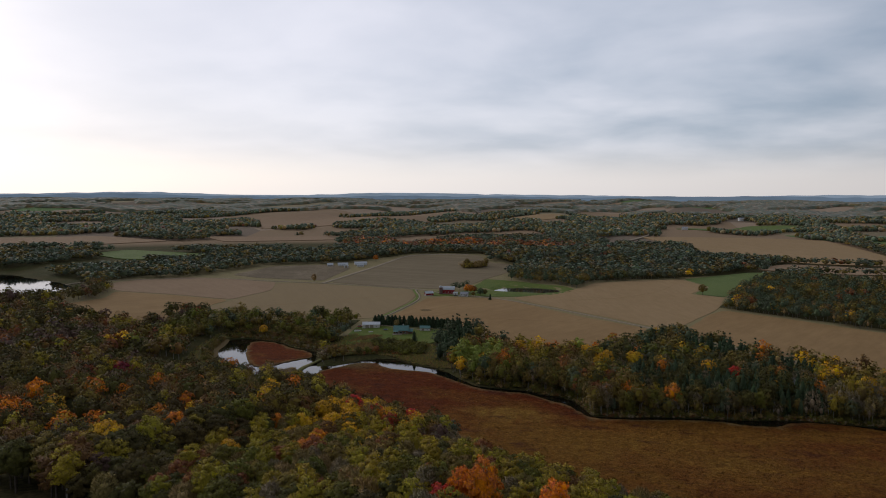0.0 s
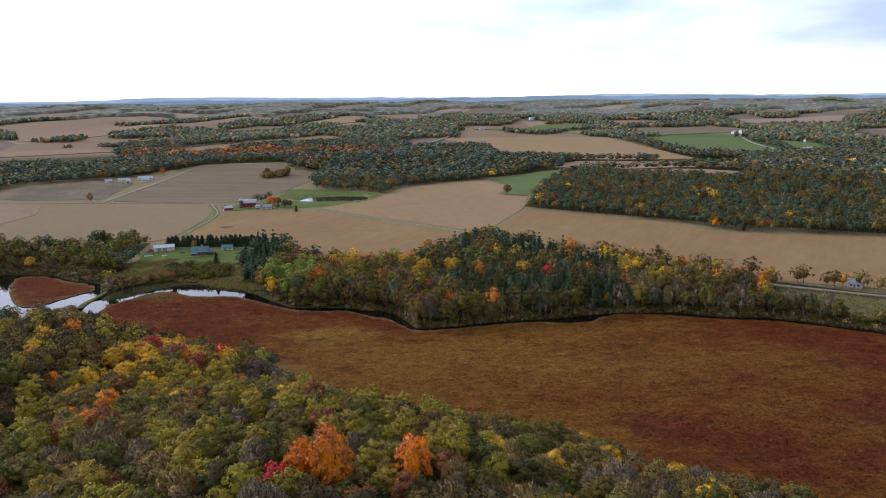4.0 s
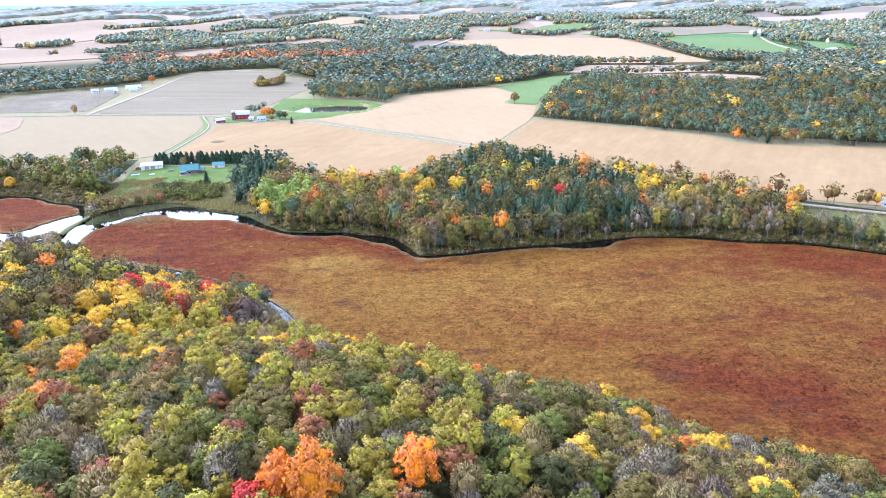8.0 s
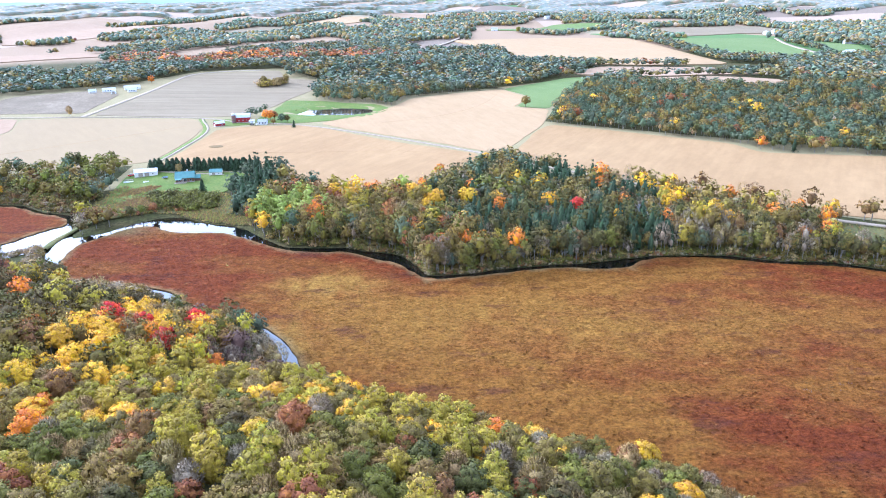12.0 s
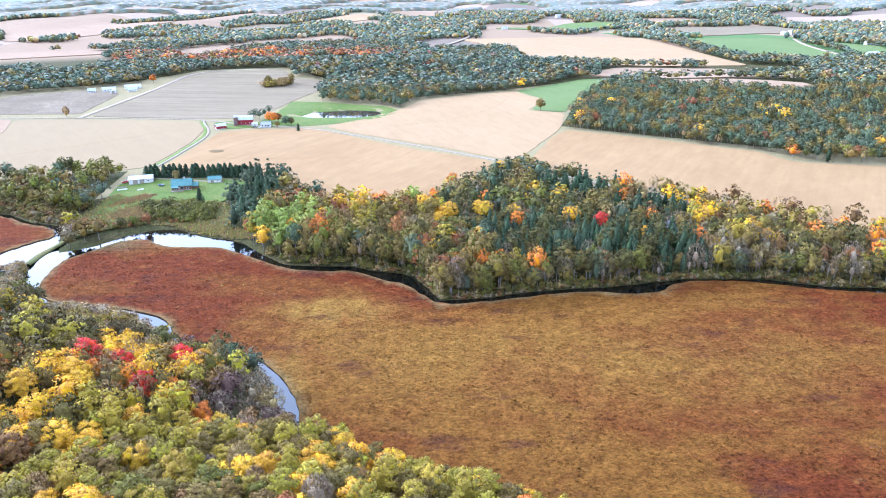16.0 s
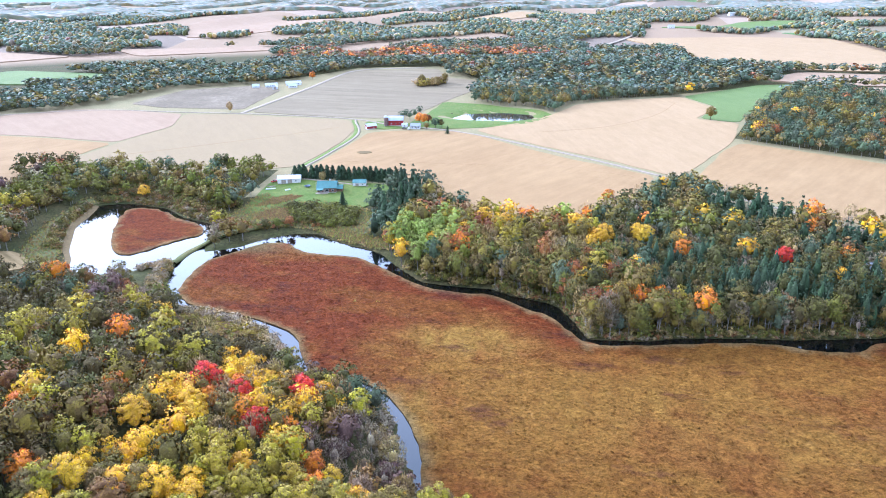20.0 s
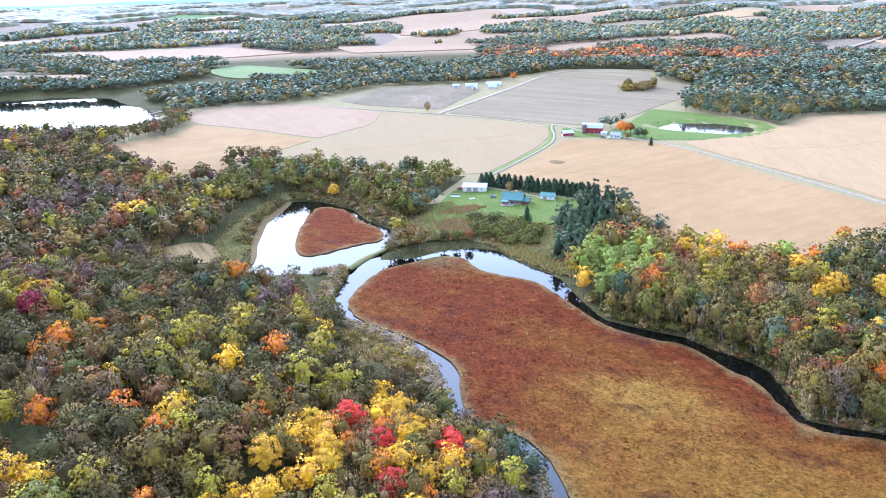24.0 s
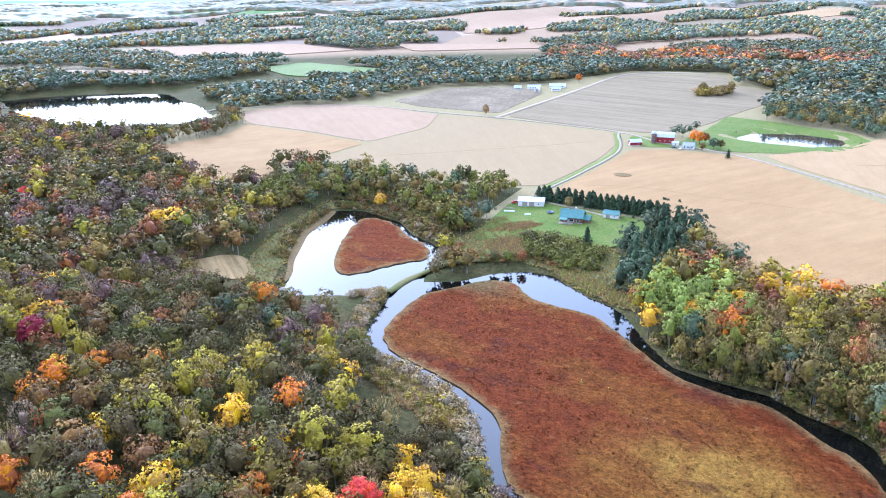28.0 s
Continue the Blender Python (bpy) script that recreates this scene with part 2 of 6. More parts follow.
def ground_build(nodes, links, shader):
    """Leaf litter and rough grass near by; a patchwork of stubble, hay and plough where the land opens out."""
    f1 = noise_fac(nodes, links, coords(nodes, links, 25), 4)
    f2 = noise_fac(nodes, links, coords(nodes, links, 2.0), 6, 0.7)
    near = mix(nodes, links, f1, (0.062, 0.066, 0.020), (0.098, 0.072, 0.028))
    near = mix(nodes, links, f2, (0.030, 0.028, 0.012), near)
    v = nodes.new("ShaderNodeTexVoronoi")
    v.feature = "F1"
    v.inputs["Scale"].default_value = 1.0
    links.new(coords(nodes, links, 260, (0.7, 0.45, 1), 12), v.inputs["Vector"])
    s = nodes.new("ShaderNodeSeparateColor")
    links.new(v.outputs["Color"], s.inputs[0])
    ramp = nodes.new("ShaderNodeValToRGB")
    ramp.color_ramp.interpolation = "CONSTANT"
    e = ramp.color_ramp.elements
    e[0].position, e[0].color = 0.0, (0.22, 0.15, 0.09, 1)
    e[1].position, e[1].color = 0.30, (0.26, 0.19, 0.13, 1)
    for p, c in ((0.52, (0.085, 0.13, 0.042, 1)), (0.68, (0.16, 0.12, 0.085, 1)), (0.84, (0.21, 0.17, 0.10, 1))):
        el = e.new(p)
        el.color = c
    links.new(s.outputs[0], ramp.inputs["Fac"])
    pos = nodes.new("ShaderNodeTexCoord")
    ln = nodes.new("ShaderNodeVectorMath")
    ln.operation = "LENGTH"
    links.new(pos.outputs["Object"], ln.inputs[0])
    far = nodes.new("ShaderNodeMapRange")
    links.new(ln.outputs["Value"], far.inputs[0])
    far.inputs[1].default_value, far.inputs[2].default_value = 1500, 1600
    links.new(mix(nodes, links, far.outputs[0], near, ramp.outputs[0]), shader.inputs["Base Color"])
    relief(nodes, links, shader, f2, 0.25)


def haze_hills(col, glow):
    """Hills at the skyline, with the haze before them painted into colour and glow."""
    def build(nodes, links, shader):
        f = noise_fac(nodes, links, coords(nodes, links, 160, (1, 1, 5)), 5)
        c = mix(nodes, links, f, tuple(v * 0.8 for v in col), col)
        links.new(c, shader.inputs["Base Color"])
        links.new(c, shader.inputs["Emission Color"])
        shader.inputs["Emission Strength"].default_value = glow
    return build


def metal_roof(col):
    def build(nodes, links, shader):
        w = nodes.new("ShaderNodeTexWave")
        w.inputs["Scale"].default_value = 1.1
        w.inputs["Distortion"].default_value = 0.0
        c = nodes.new("ShaderNodeTexCoord")
        links.new(c.outputs["Object"], w.inputs["Vector"])
        f = noise_fac(nodes, links, coords(nodes, links, 2.5), 5)
        links.new(mix(nodes, links, f, tuple(v * 0.8 for v in col), col), shader.inputs["Base Color"])
        relief(nodes, links, shader, w.outputs["Fac"], 0.03)
    return build


M = {
    "ground": material("forest_floor", ground_build, 0.95, 0.04),
    "marsh": material("marsh_sedge", marsh_build, 0.95, 0.05),
    "water": material("still_water", water_build, 0.04, 0.5),
    "pond": material("murky_water", plain((0.055, 0.046, 0.032), 0.2, 6.0), 0.06, 0.5),
    "corn": material("standing_corn", crop((0.270, 0.180, 0.082), (0.300, 0.205, 0.095), (0.110, 0.076, 0.030), 60, 2.4, 20, 0.85), 0.95, 0.05),
    "leaves": material("leaves", foliage("object"), 0.75, 0.1),
    "leaves_joined": material("leaves_of_the_woods", foliage("mesh"), 0.75, 0.1),
    # a copy of the joined leaves, with distance haze put in as sheen
    "leaves_far_haze": material("far_leaves_with_haze_sheen", foliage("mesh", 0.115), 0.75, 0.1),
    "bark": material("bark", plain((0.13, 0.10, 0.075), 0.25, 0.5), 0.9, 0.1),
    "pale_bark": material("pale_bark", plain((0.36, 0.32, 0.27), 0.2, 0.5), 0.9, 0.1),
    "stubble": material("dry_crop", crop((0.270, 0.178, 0.089), (0.302, 0.203, 0.106), (0.204, 0.133, 0.065), 18, 4, 60, 0.28), 0.95, 0.05),
    "stubble_deep": material("ripe_crop", crop((0.243, 0.149, 0.067), (0.285, 0.182, 0.085), (0.176, 0.107, 0.047), -30, 4, 60, 0.30), 0.95, 0.05),
    "stubble_pale": material("pale_crop", crop((0.244, 0.174, 0.090), (0.227, 0.161, 0.086), (0.187, 0.134, 0.072), 40, 4, 60, 0.26), 0.95, 0.05),
    "pink_soil": material("bean_stubble", crop((0.250, 0.166, 0.100), (0.272, 0.186, 0.114), (0.191, 0.123, 0.072), 55, 4, 60, 0.28), 0.95, 0.05),
    "plough": material("worked_ground", crop((0.221, 0.171, 0.104), (0.191, 0.146, 0.088), (0.122, 0.092, 0.054), 84, 5.0, 70, 0.85), 0.95, 0.05),
    "green": material("hay_meadow", crop((0.095, 0.125, 0.032), (0.120, 0.145, 0.042), (0.07, 0.095, 0.025), 20, 5), 0.9, 0.1),
    "lawn": material("mown_grass", patchy((0.094, 0.136, 0.020), (0.150, 0.155, 0.036), (0.058, 0.084, 0.014), 12, 1.5), 0.9, 0.1),
    "rough_grass": material("rough_grass", patchy((0.105, 0.112, 0.036), (0.175, 0.135, 0.056), (0.070, 0.070, 0.026), 11, 1.6), 0.95, 0.05),
    "margin": material("field_margin", patchy((0.220, 0.175, 0.088), (0.262, 0.190, 0.100), (0.160, 0.140, 0.066), 14, 1.8), 0.95, 0.05),
    "bare_soil": material("bare_soil", patchy((0.150, 0.112, 0.070), (0.270, 0.205, 0.135), (0.100, 0.078, 0.048), 45, 4), 0.95, 0.05),
    "brush": material("dead_brush", patchy((0.150, 0.104, 0.046), (0.210, 0.138, 0.060), (0.085, 0.062, 0.030), 8, 1.2), 0.95, 0.05),
    "road": material("worn_asphalt", plain((0.270, 0.212, 0.150), 0.15, 3.0), 0.95, 0.05),
    "gravel": material("gravel", patchy((0.330, 0.258, 0.178), (0.270, 0.212, 0.148), (0.200, 0.158, 0.110), 12, 0.8), 0.95, 0.1),
    "white": material("white_paint", plain((0.60, 0.59, 0.56), 0.08, 1.5), 0.6),
    "cream": material("cream_siding", plain((0.62, 0.58, 0.50), 0.08, 1.0), 0.7),
    "log": material("stained_log", plain((0.16, 0.085, 0.05), 0.2, 0.4), 0.7),
    "red": material("barn_red", plain((0.25, 0.025, 0.025), 0.2, 0.8), 0.75),
    "green_roof": material("green_metal_roof", metal_roof((0.055, 0.145, 0.125)), 0.45, 0.4),
    "white_roof": material("pale_metal_roof", metal_roof((0.42, 0.43, 0.44)), 0.4, 0.4),
    "grey_roof": material("grey_shingles", plain((0.30, 0.30, 0.31), 0.15, 0.5), 0.85),
    "concrete": material("concrete", plain((0.42, 0.40, 0.37), 0.12, 0.7), 0.9),
    "glass": material("window_glass", plain((0.02, 0.025, 0.03), 0.0), 0.05, 0.6),
    "blue": material("blue_plastic", plain((0.03, 0.09, 0.22), 0.1), 0.5),
    "car_red": material("red_car_paint", plain((0.35, 0.02, 0.02), 0.02), 0.25, 0.5),
    "car_dark": material("dark_car_paint", plain((0.03, 0.03, 0.035), 0.02), 0.25, 0.5),
    "tyre": material("tyre_rubber", plain((0.02, 0.02, 0.02), 0.1), 0.9),
    "silo_brick": material("glazed_silo_brick", plain((0.17, 0.085, 0.065), 0.2, 0.6), 0.6),
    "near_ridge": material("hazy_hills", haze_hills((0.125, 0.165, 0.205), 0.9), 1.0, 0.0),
    "far_ridge": material("pale_haze_hills", haze_hills((0.20, 0.245, 0.29), 1.0), 1.0, 0.0),
    "timber": material("weathered_timber", plain((0.32, 0.26, 0.19), 0.2, 0.3), 0.9),
}


# ---- the lie of the land ----
NORTH_BANK = [(-240, 459), (-224, 470), (-215, 488), (-201, 500), (-185, 503), (-176, 496), (-156, 485), (-145, 482), (-135, 475), (-119, 456), (-102, 439),
              (-83, 436), (-64, 436), (-50, 429), (-37, 426), (-29, 421), (-20, 405), (-14, 390), (9, 392), (24, 398), (48, 403), (77, 407), (112, 416),
              (158, 416), (185, 406), (211, 404), (235, 392), (253, 382), (330, 335), (430, 280), (490, 200)]
MARSH_NORTH = [(-225, 455), (-212, 479), (-197, 482), (-181, 468), (-166, 467), (-147, 467), (-131, 455), (-121, 448), (-108, 437), (-95, 430), (-76, 427),
               (-65, 429), (-54, 423), (-42, 413), (-34, 411), (-24, 398), (-14, 383), (8, 387), (37, 395), (60, 400), (81, 396), (97, 398), (110, 412),
               (136, 414), (160, 408), (180, 401), (207, 398), (231, 388), (250, 377), (326, 330), (424, 276), (480, 200)]
FOREST_EDGE = [(430, 118), (300, 110), (200, 130), (140, 158), (122, 170), (114, 176), (104, 185), (85, 189), (78, 199), (69, 204), (59, 215), (42, 219),
               (27, 226), (11, 237), (-18, 248), (-46, 265), (-62, 266)]
CREEK_SOUTH = [(-66, 284), (-74, 295), (-79, 310), (-87, 321), (-125, 333), (-134, 343), (-146, 360), (-158, 370), (-172, 376), (-201, 383), (-215, 384),
               (-226, 391), (-231, 401), (-247, 439), (-262, 425), (-290, 408)]
POND_SHORE = [(-300, 416), (-326, 444), (-354, 485), (-361, 510), (-371, 532), (-350, 543), (-313, 535), (-290, 518), (-264, 509), (-252, 483)]
MARSH_SOUTH = [(-60, 275), (-65, 296), (-75, 314), (-86, 327), (-100, 336), (-117, 335), (-125, 341), (-134, 354), (-140, 366), (-154, 375), (-184, 384), (-206, 387),
               (-222, 399), (-227, 417), (-231, 445)]
BASIN = NORTH_BANK + FOREST_EDGE + CREEK_SOUTH + POND_SHORE
MARSH = MARSH_NORTH + [(424, 122), (300, 114), (202, 134), (142, 162), (124, 174)] + FOREST_EDGE[5:] + MARSH_SOUTH
FARM_POND = [(-177, 838), (-163, 875), (-124, 889), (-89, 878), (-83, 850), (-111, 829), (-141, 829)]
LAKE = [(-1060, 640), (-1049, 680), (-1017, 723), (-970, 767), (-902, 786), (-828, 754), (-757, 730), (-690, 690), (-686, 643), (-735, 608), (-770, 580), (-840, 585), (-945, 600)]


def outline_distance(x, y, outline):
    """Distance to a closed outline: negative inside it."""
    x, y = np.asarray(x, float), np.asarray(y, float)
    best, inside = np.full(x.shape, 1e18), np.zeros(x.shape, bool)
    for (ax, ay), (bx, by) in zip(outline, outline[1:] + outline[:1]):
        dx, dy = bx - ax, by - ay
        u = np.clip(((x - ax) * dx + (y - ay) * dy) / (dx * dx + dy * dy + 1e-9), 0, 1)
        best = np.minimum(best, (x - ax - u * dx) ** 2 + (y - ay - u * dy) ** 2)
        if ay != by:
            inside ^= ((ay > y) != (by > y)) & (x < ax + (y - ay) / (by - ay) * dx)
    return np.where(inside, -np.sqrt(best), np.sqrt(best))


def smooth(a, b, v):
    u = np.clip((v - a) / (b - a), 0, 1)
    return u * u * (3 - 2 * u)


def swell(x, y, size, seed):
    """Soft random relief between about -1 and 1."""
    rng, total = np.random.RandomState(seed), 0
    for k in range(7):
        a, p, f = rng.uniform(0, 2 * math.pi), rng.uniform(0, 2 * math.pi), rng.uniform(0.6, 2.2) / size * 2 * math.pi
        total = total + np.sin((x * math.cos(a) + y * math.sin(a)) * f + p)
    return total / 3.2


def bump(x, y, cx, cy, rx, ry):
    return np.exp(-(((x - cx) / rx) ** 2) - ((y - cy) / ry) ** 2)


POND_LEVEL, LAKE_LEVEL = 15.5, 17.0


def land(x, y):
    """Height of the ground. The marsh water lies at 0."""
    x, y = np.asarray(x, float), np.asarray(y, float)
    d, r = outline_distance(x, y, BASIN), np.hypot(x, y)
    out = np.maximum(d, 0)
    north = np.interp(r, [0, 400, 600, 760, 1000, 1300, 1800, 2600, 3600, 4700], [8, 9, 12, 16, 21, 27, 33, 58, 84, 100])
    north = north + 9 * bump(x, y, -480, 330, 200, 200) + 24 * bump(x, y, 420, 900, 260, 150) + 14 * bump(x, y, -150, 1180, 350, 90)
    north = north + smooth(1500, 2600, r) * (9 * swell(x, y, 900, 3) + 5 * swell(x, y, 420, 4)) * smooth(4750, 3900, r)
    north = north * (1 - np.exp(-out * 0.16 / north))
    slope = np.interp(x, [-330, -220, -120, -40, 60, 300], [0.2, 0.2, 0.33, 0.56, 0.56, 0.4])
    south = 90 * (1 - np.exp(-out * slope / 75))
    line = np.interp(x, [-500, -330, -180, -60, 120, 500], [250, 330, 370, 330, 290, 230])
    w = smooth(-60, 60, line - y) * smooth(-2500, -1200, y) * smooth(3000, 1200, np.abs(x))
    h = north * (1 - w) + south * w + np.minimum(0.2 * out, 0.8)
    for shore, level in ((FARM_POND, POND_LEVEL), (LAKE, LAKE_LEVEL)):
        q = outline_distance(x, y, shore)
        u = smooth(60, 8, q)
        h = h * (1 - u) + (level + np.clip(q, -8, 8) * 0.25) * u
    return np.where(d > 0, h, np.maximum(-1.2, 0.2 * d))


def mesh_object(name, verts, faces, mat, parent=None, smoothed=True):
    me = bpy.data.meshes.new(name)
    me.from_pydata([tuple(v) for v in verts], [], [tuple(f) for f in faces])
    me.materials.append(mat)
    if smoothed:
        me.polygons.foreach_set("use_smooth", [True] * len(me.polygons))
    ob = new(name, me)
    ob.parent = parent
    return ob


def big_mesh(name, verts, faces, mat, tint=None, smoothed=False, normals=None):
    """A mesh out of numpy arrays of vertices and faces (all of one size), with a tint and, for leaves, a normal for each vertex."""
    me, sides = bpy.data.meshes.new(name), faces.shape[1]
    me.vertices.add(len(verts))
    me.vertices.foreach_set("co", np.ascontiguousarray(verts, np.float32).ravel())
    me.loops.add(faces.size)
    me.loops.foreach_set("vertex_index", faces.ravel().astype(np.int32))
    me.polygons.add(len(faces))
    me.polygons.foreach_set("loop_start", np.arange(0, faces.size, sides, dtype=np.int32))
    me.polygons.foreach_set("use_smooth", np.full(len(faces), smoothed or normals is not None))
    if tint is not None:
        a = me.attributes.new("tint", "FLOAT_COLOR", "POINT")
        a.data.foreach_set("color", np.ascontiguousarray(np.c_[tint, np.ones(len(tint))], np.float32).ravel())
    me.materials.append(mat)
    me.update(calc_edges=True)
    if normals is not None:
        me.normals_split_custom_set_from_vertices(np.ascontiguousarray(normals, np.float32))
    return new(name, me)


def steps(*stretches):
    """Grid lines out of (start, end, step) stretches."""
    return np.unique(np.concatenate([np.arange(a, b + 0.01, s) for a, b, s in stretches]))


def sheet(xs, ys):
    gx, gy = np.meshgrid(xs, ys)
    n, m = len(xs), len(ys)
    i = (np.arange(m - 1)[:, None] * n + np.arange(n - 1)).ravel()
    return gx.ravel(), gy.ravel(), np.c_[i, i + 1, i + 1 + n, i + n]


gx, gy, quads = sheet(steps((-4700, -1200, 90), (-1200, -420, 20), (-420, 330, 4), (330, 900, 20), (900, 4700, 90)),
                      steps((-4700, -300, 120), (-300, 120, 15), (120, 570, 4), (570, 1100, 14), (1100, 2000, 30), (2000, 4700, 60)))
keep = np.hypot(gx, gy)[quads].min(1) < 4700
ground = big_mesh("ground", np.c_[gx, gy, land(gx, gy)], quads[keep], M["ground"], smoothed=True)
tagged(ground, "rolling leaf-littered ground of a wooded farm valley", "ground", kind="structure")


def sampled(outline, step, wobble=0.0, seed=0):
    """The outline with points every step metres, slightly uneven."""
    rng, pts = np.random.RandomState(seed), []
    for (ax, ay), (bx, by) in zip(outline, outline[1:] + outline[:1]):
        n = max(1, int(math.hypot(bx - ax, by - ay) / step))
        for k in range(n):
            u = k / n
            pts.append((ax + (bx - ax) * u + (rng.uniform(-wobble, wobble) if k else 0), ay + (by - ay) * u + (rng.uniform(-wobble, wobble) if k else 0)))
    return pts


def rounded(outline, times=2, most=1e9):
    """Cuts the corners of a closed outline, by a quarter of each side or at most so many metres."""
    pts = [Vector(p) for p in outline]
    for _ in range(times):
        pts = [q for a, b in zip(pts, pts[1:] + pts[:1]) for u in [min(0.25, most / max(0.1, (b - a).length))] for q in (a.lerp(b, u), a.lerp(b, 1 - u))]
    return [tuple(p) for p in pts]


def draped(name, outline, step, lift, mat, level=None, ripple=0.0, wobble=0.0, hole=None):
    """A sheet of ground cover over the land inside an outline, with an edge that goes down into the soil."""
    rim = sampled(outline, step, wobble, len(outline))
    xs, ys = [p[0] for p in rim], [p[1] for p in rim]
    ax, ay = np.meshgrid(np.arange(min(xs), max(xs), step), np.arange(min(ys), max(ys), step))
    ax, ay = ax.ravel(), ay.ravel()
    ok = outline_distance(ax, ay, rim) < -step * 0.45
    pts = [Vector(p) for p in rim] + [Vector(p) for p in zip(ax[ok], ay[ok])]
    n = len(rim)
    v, _, f, *_ = geometry.delaunay_2d_cdt(pts, [(i, (i + 1) % n) for i in range(n)], [], 1, 1e-4)
    v = np.array([tuple(p) for p in v])
    z = np.full(len(v), level) if level is not None else land(v[:, 0], v[:, 1]) + lift
    if ripple:
        z = z + ripple * (swell(v[:, 0], v[:, 1], 14, 5) + 0.6 * swell(v[:, 0], v[:, 1], 6, 6))
    f = [tuple(t) for t in f]
    count = {}
    for t in f:
        for a, b in zip(t, t[1:] + t[:1]):
            count[(a, b)] = 1
    edge = [e for e in count if (e[1], e[0]) not in count]
    low, verts = {}, [(*p, q) for p, q in zip(v, z)]
    solid = level is None or ripple
    for e in edge if solid else ():
        for i in e:
            if i not in low:
                low[i] = len(verts)
                verts += [(v[i][0], v[i][1], z[i]), (v[i][0], v[i][1], z[i] - lift - 0.8)]
    if solid:
        f += [(low[b], low[a], low[a] + 1, low[b] + 1) for a, b in edge]
    return mesh_object(name, verts, f, mat)


def ribbon(name, line, width, lift, mat, step=8.0):
    """A road or track along a line, draped over the land, with its edges turned down."""
    pts = [Vector(p) for p in line]
    for _ in range(2):
        pts = [pts[0]] + [q for a, b in zip(pts, pts[1:]) for q in (a.lerp(b, 0.25), a.lerp(b, 0.75))] + [pts[-1]]
    fine = [pts[0]]
    for a, b in zip(pts, pts[1:]):
        n = max(1, int((b - a).length / step))
        fine += [a.lerp(b, (k + 1) / n) for k in range(n)]
    verts, faces = [], []
    for i, p in enumerate(fine):
        way = (fine[min(i + 1, len(fine) - 1)] - fine[max(i - 1, 0)]).normalized()
        side = Vector((way.y, -way.x))
        for u, dz in ((-0.5, -0.7), (-0.5, 0), (0, 0.06), (0.5, 0), (0.5, -0.7)):
            q = p + side * width * u
            verts.append((q.x, q.y, float(land(q.x, q.y)) + lift + dz))
    for i in range(len(fine) - 1):
        for k in range(4):
            a = i * 5 + k
            faces.append((a, a + 1, a + 6, a + 5))
    return mesh_object(name, verts, faces, mat)


# ---- water, marsh and fields ----
gx, gy, quads = sheet(np.arange(-420, 521, 20.0), np.arange(90, 571, 20.0))
mid = outline_distance(gx, gy, BASIN)[quads].min(1) < 10
tagged(big_mesh("water", np.c_[gx, gy, 0 * gx], quads[mid], M["water"]), "still dark creek and beaver pond reflecting the grey sky", "water", kind="structure")
tagged(draped("water", FARM_POND, 8, 0, M["pond"], level=POND_LEVEL), "calm farm pond among grass, reflecting sky and trees", "pond", kind="structure")
tagged(draped("water", LAKE, 20, 0, M["water"], level=LAKE_LEVEL), "bright lake between dark woods", "lake", kind="structure")
marsh = draped("marsh", rounded(MARSH, 1), 4, 0, M["marsh"], level=0.55, ripple=0.14, wobble=0.7)
tagged(marsh, "wide red-brown and golden sedge marsh along a dark creek", "marsh", kind="structure")


def sedge_zones(ob, *outlines):
    """Marks the pale grassy rims of a sedge bed and its golden hollows."""
    v = np.empty(len(ob.data.vertices) * 3, np.float32)
    ob.data.vertices.foreach_get("co", v)
    x, y = v[0::3], v[1::3]
    d = np.min([np.abs(outline_distance(x, y, o)) for o in outlines], 0) + 1.6 * swell(x, y, 13, 61)
    rim = smooth(3.6, 0.4, d) * 0.75 * smooth(150, 60, x) + 0.8 * bump(x, y, -212, 470, 16, 9)
    gold = np.clip(1.5 * bump(x, y, -66, 378, 24, 13) + 0.8 * bump(x, y, -75, 310, 10, 28) + 0.32 * bump(x, y, -10, 335, 60, 36) + 0.32 * bump(x, y, 90, 330, 80, 36), 0, 0.9)
    a = ob.data.attributes.new("zone", "FLOAT_COLOR", "POINT")
    a.data.foreach_set("color", np.c_[np.clip(rim, 0, 1), gold * (0.7 + 0.3 * swell(x, y, 17, 62)), 0 * x, 0 * x + 1].astype(np.float32).ravel())


sedge_zones(marsh, MARSH)
ISLAND = [(-297, 450), (-318, 479), (-340, 519), (-338, 534), (-312, 530), (-292, 513), (-268, 505), (-257, 486), (-267, 477), (-276, 454), (-283, 443)]
island = tagged(draped("marsh", rounded(ISLAND, 1), 3.5, 0, M["marsh"], level=0.5, ripple=0.14, wobble=0.8), "rusty red sedge bed standing in the beaver pond", "marsh", kind="structure")
sedge_zones(island, ISLAND)

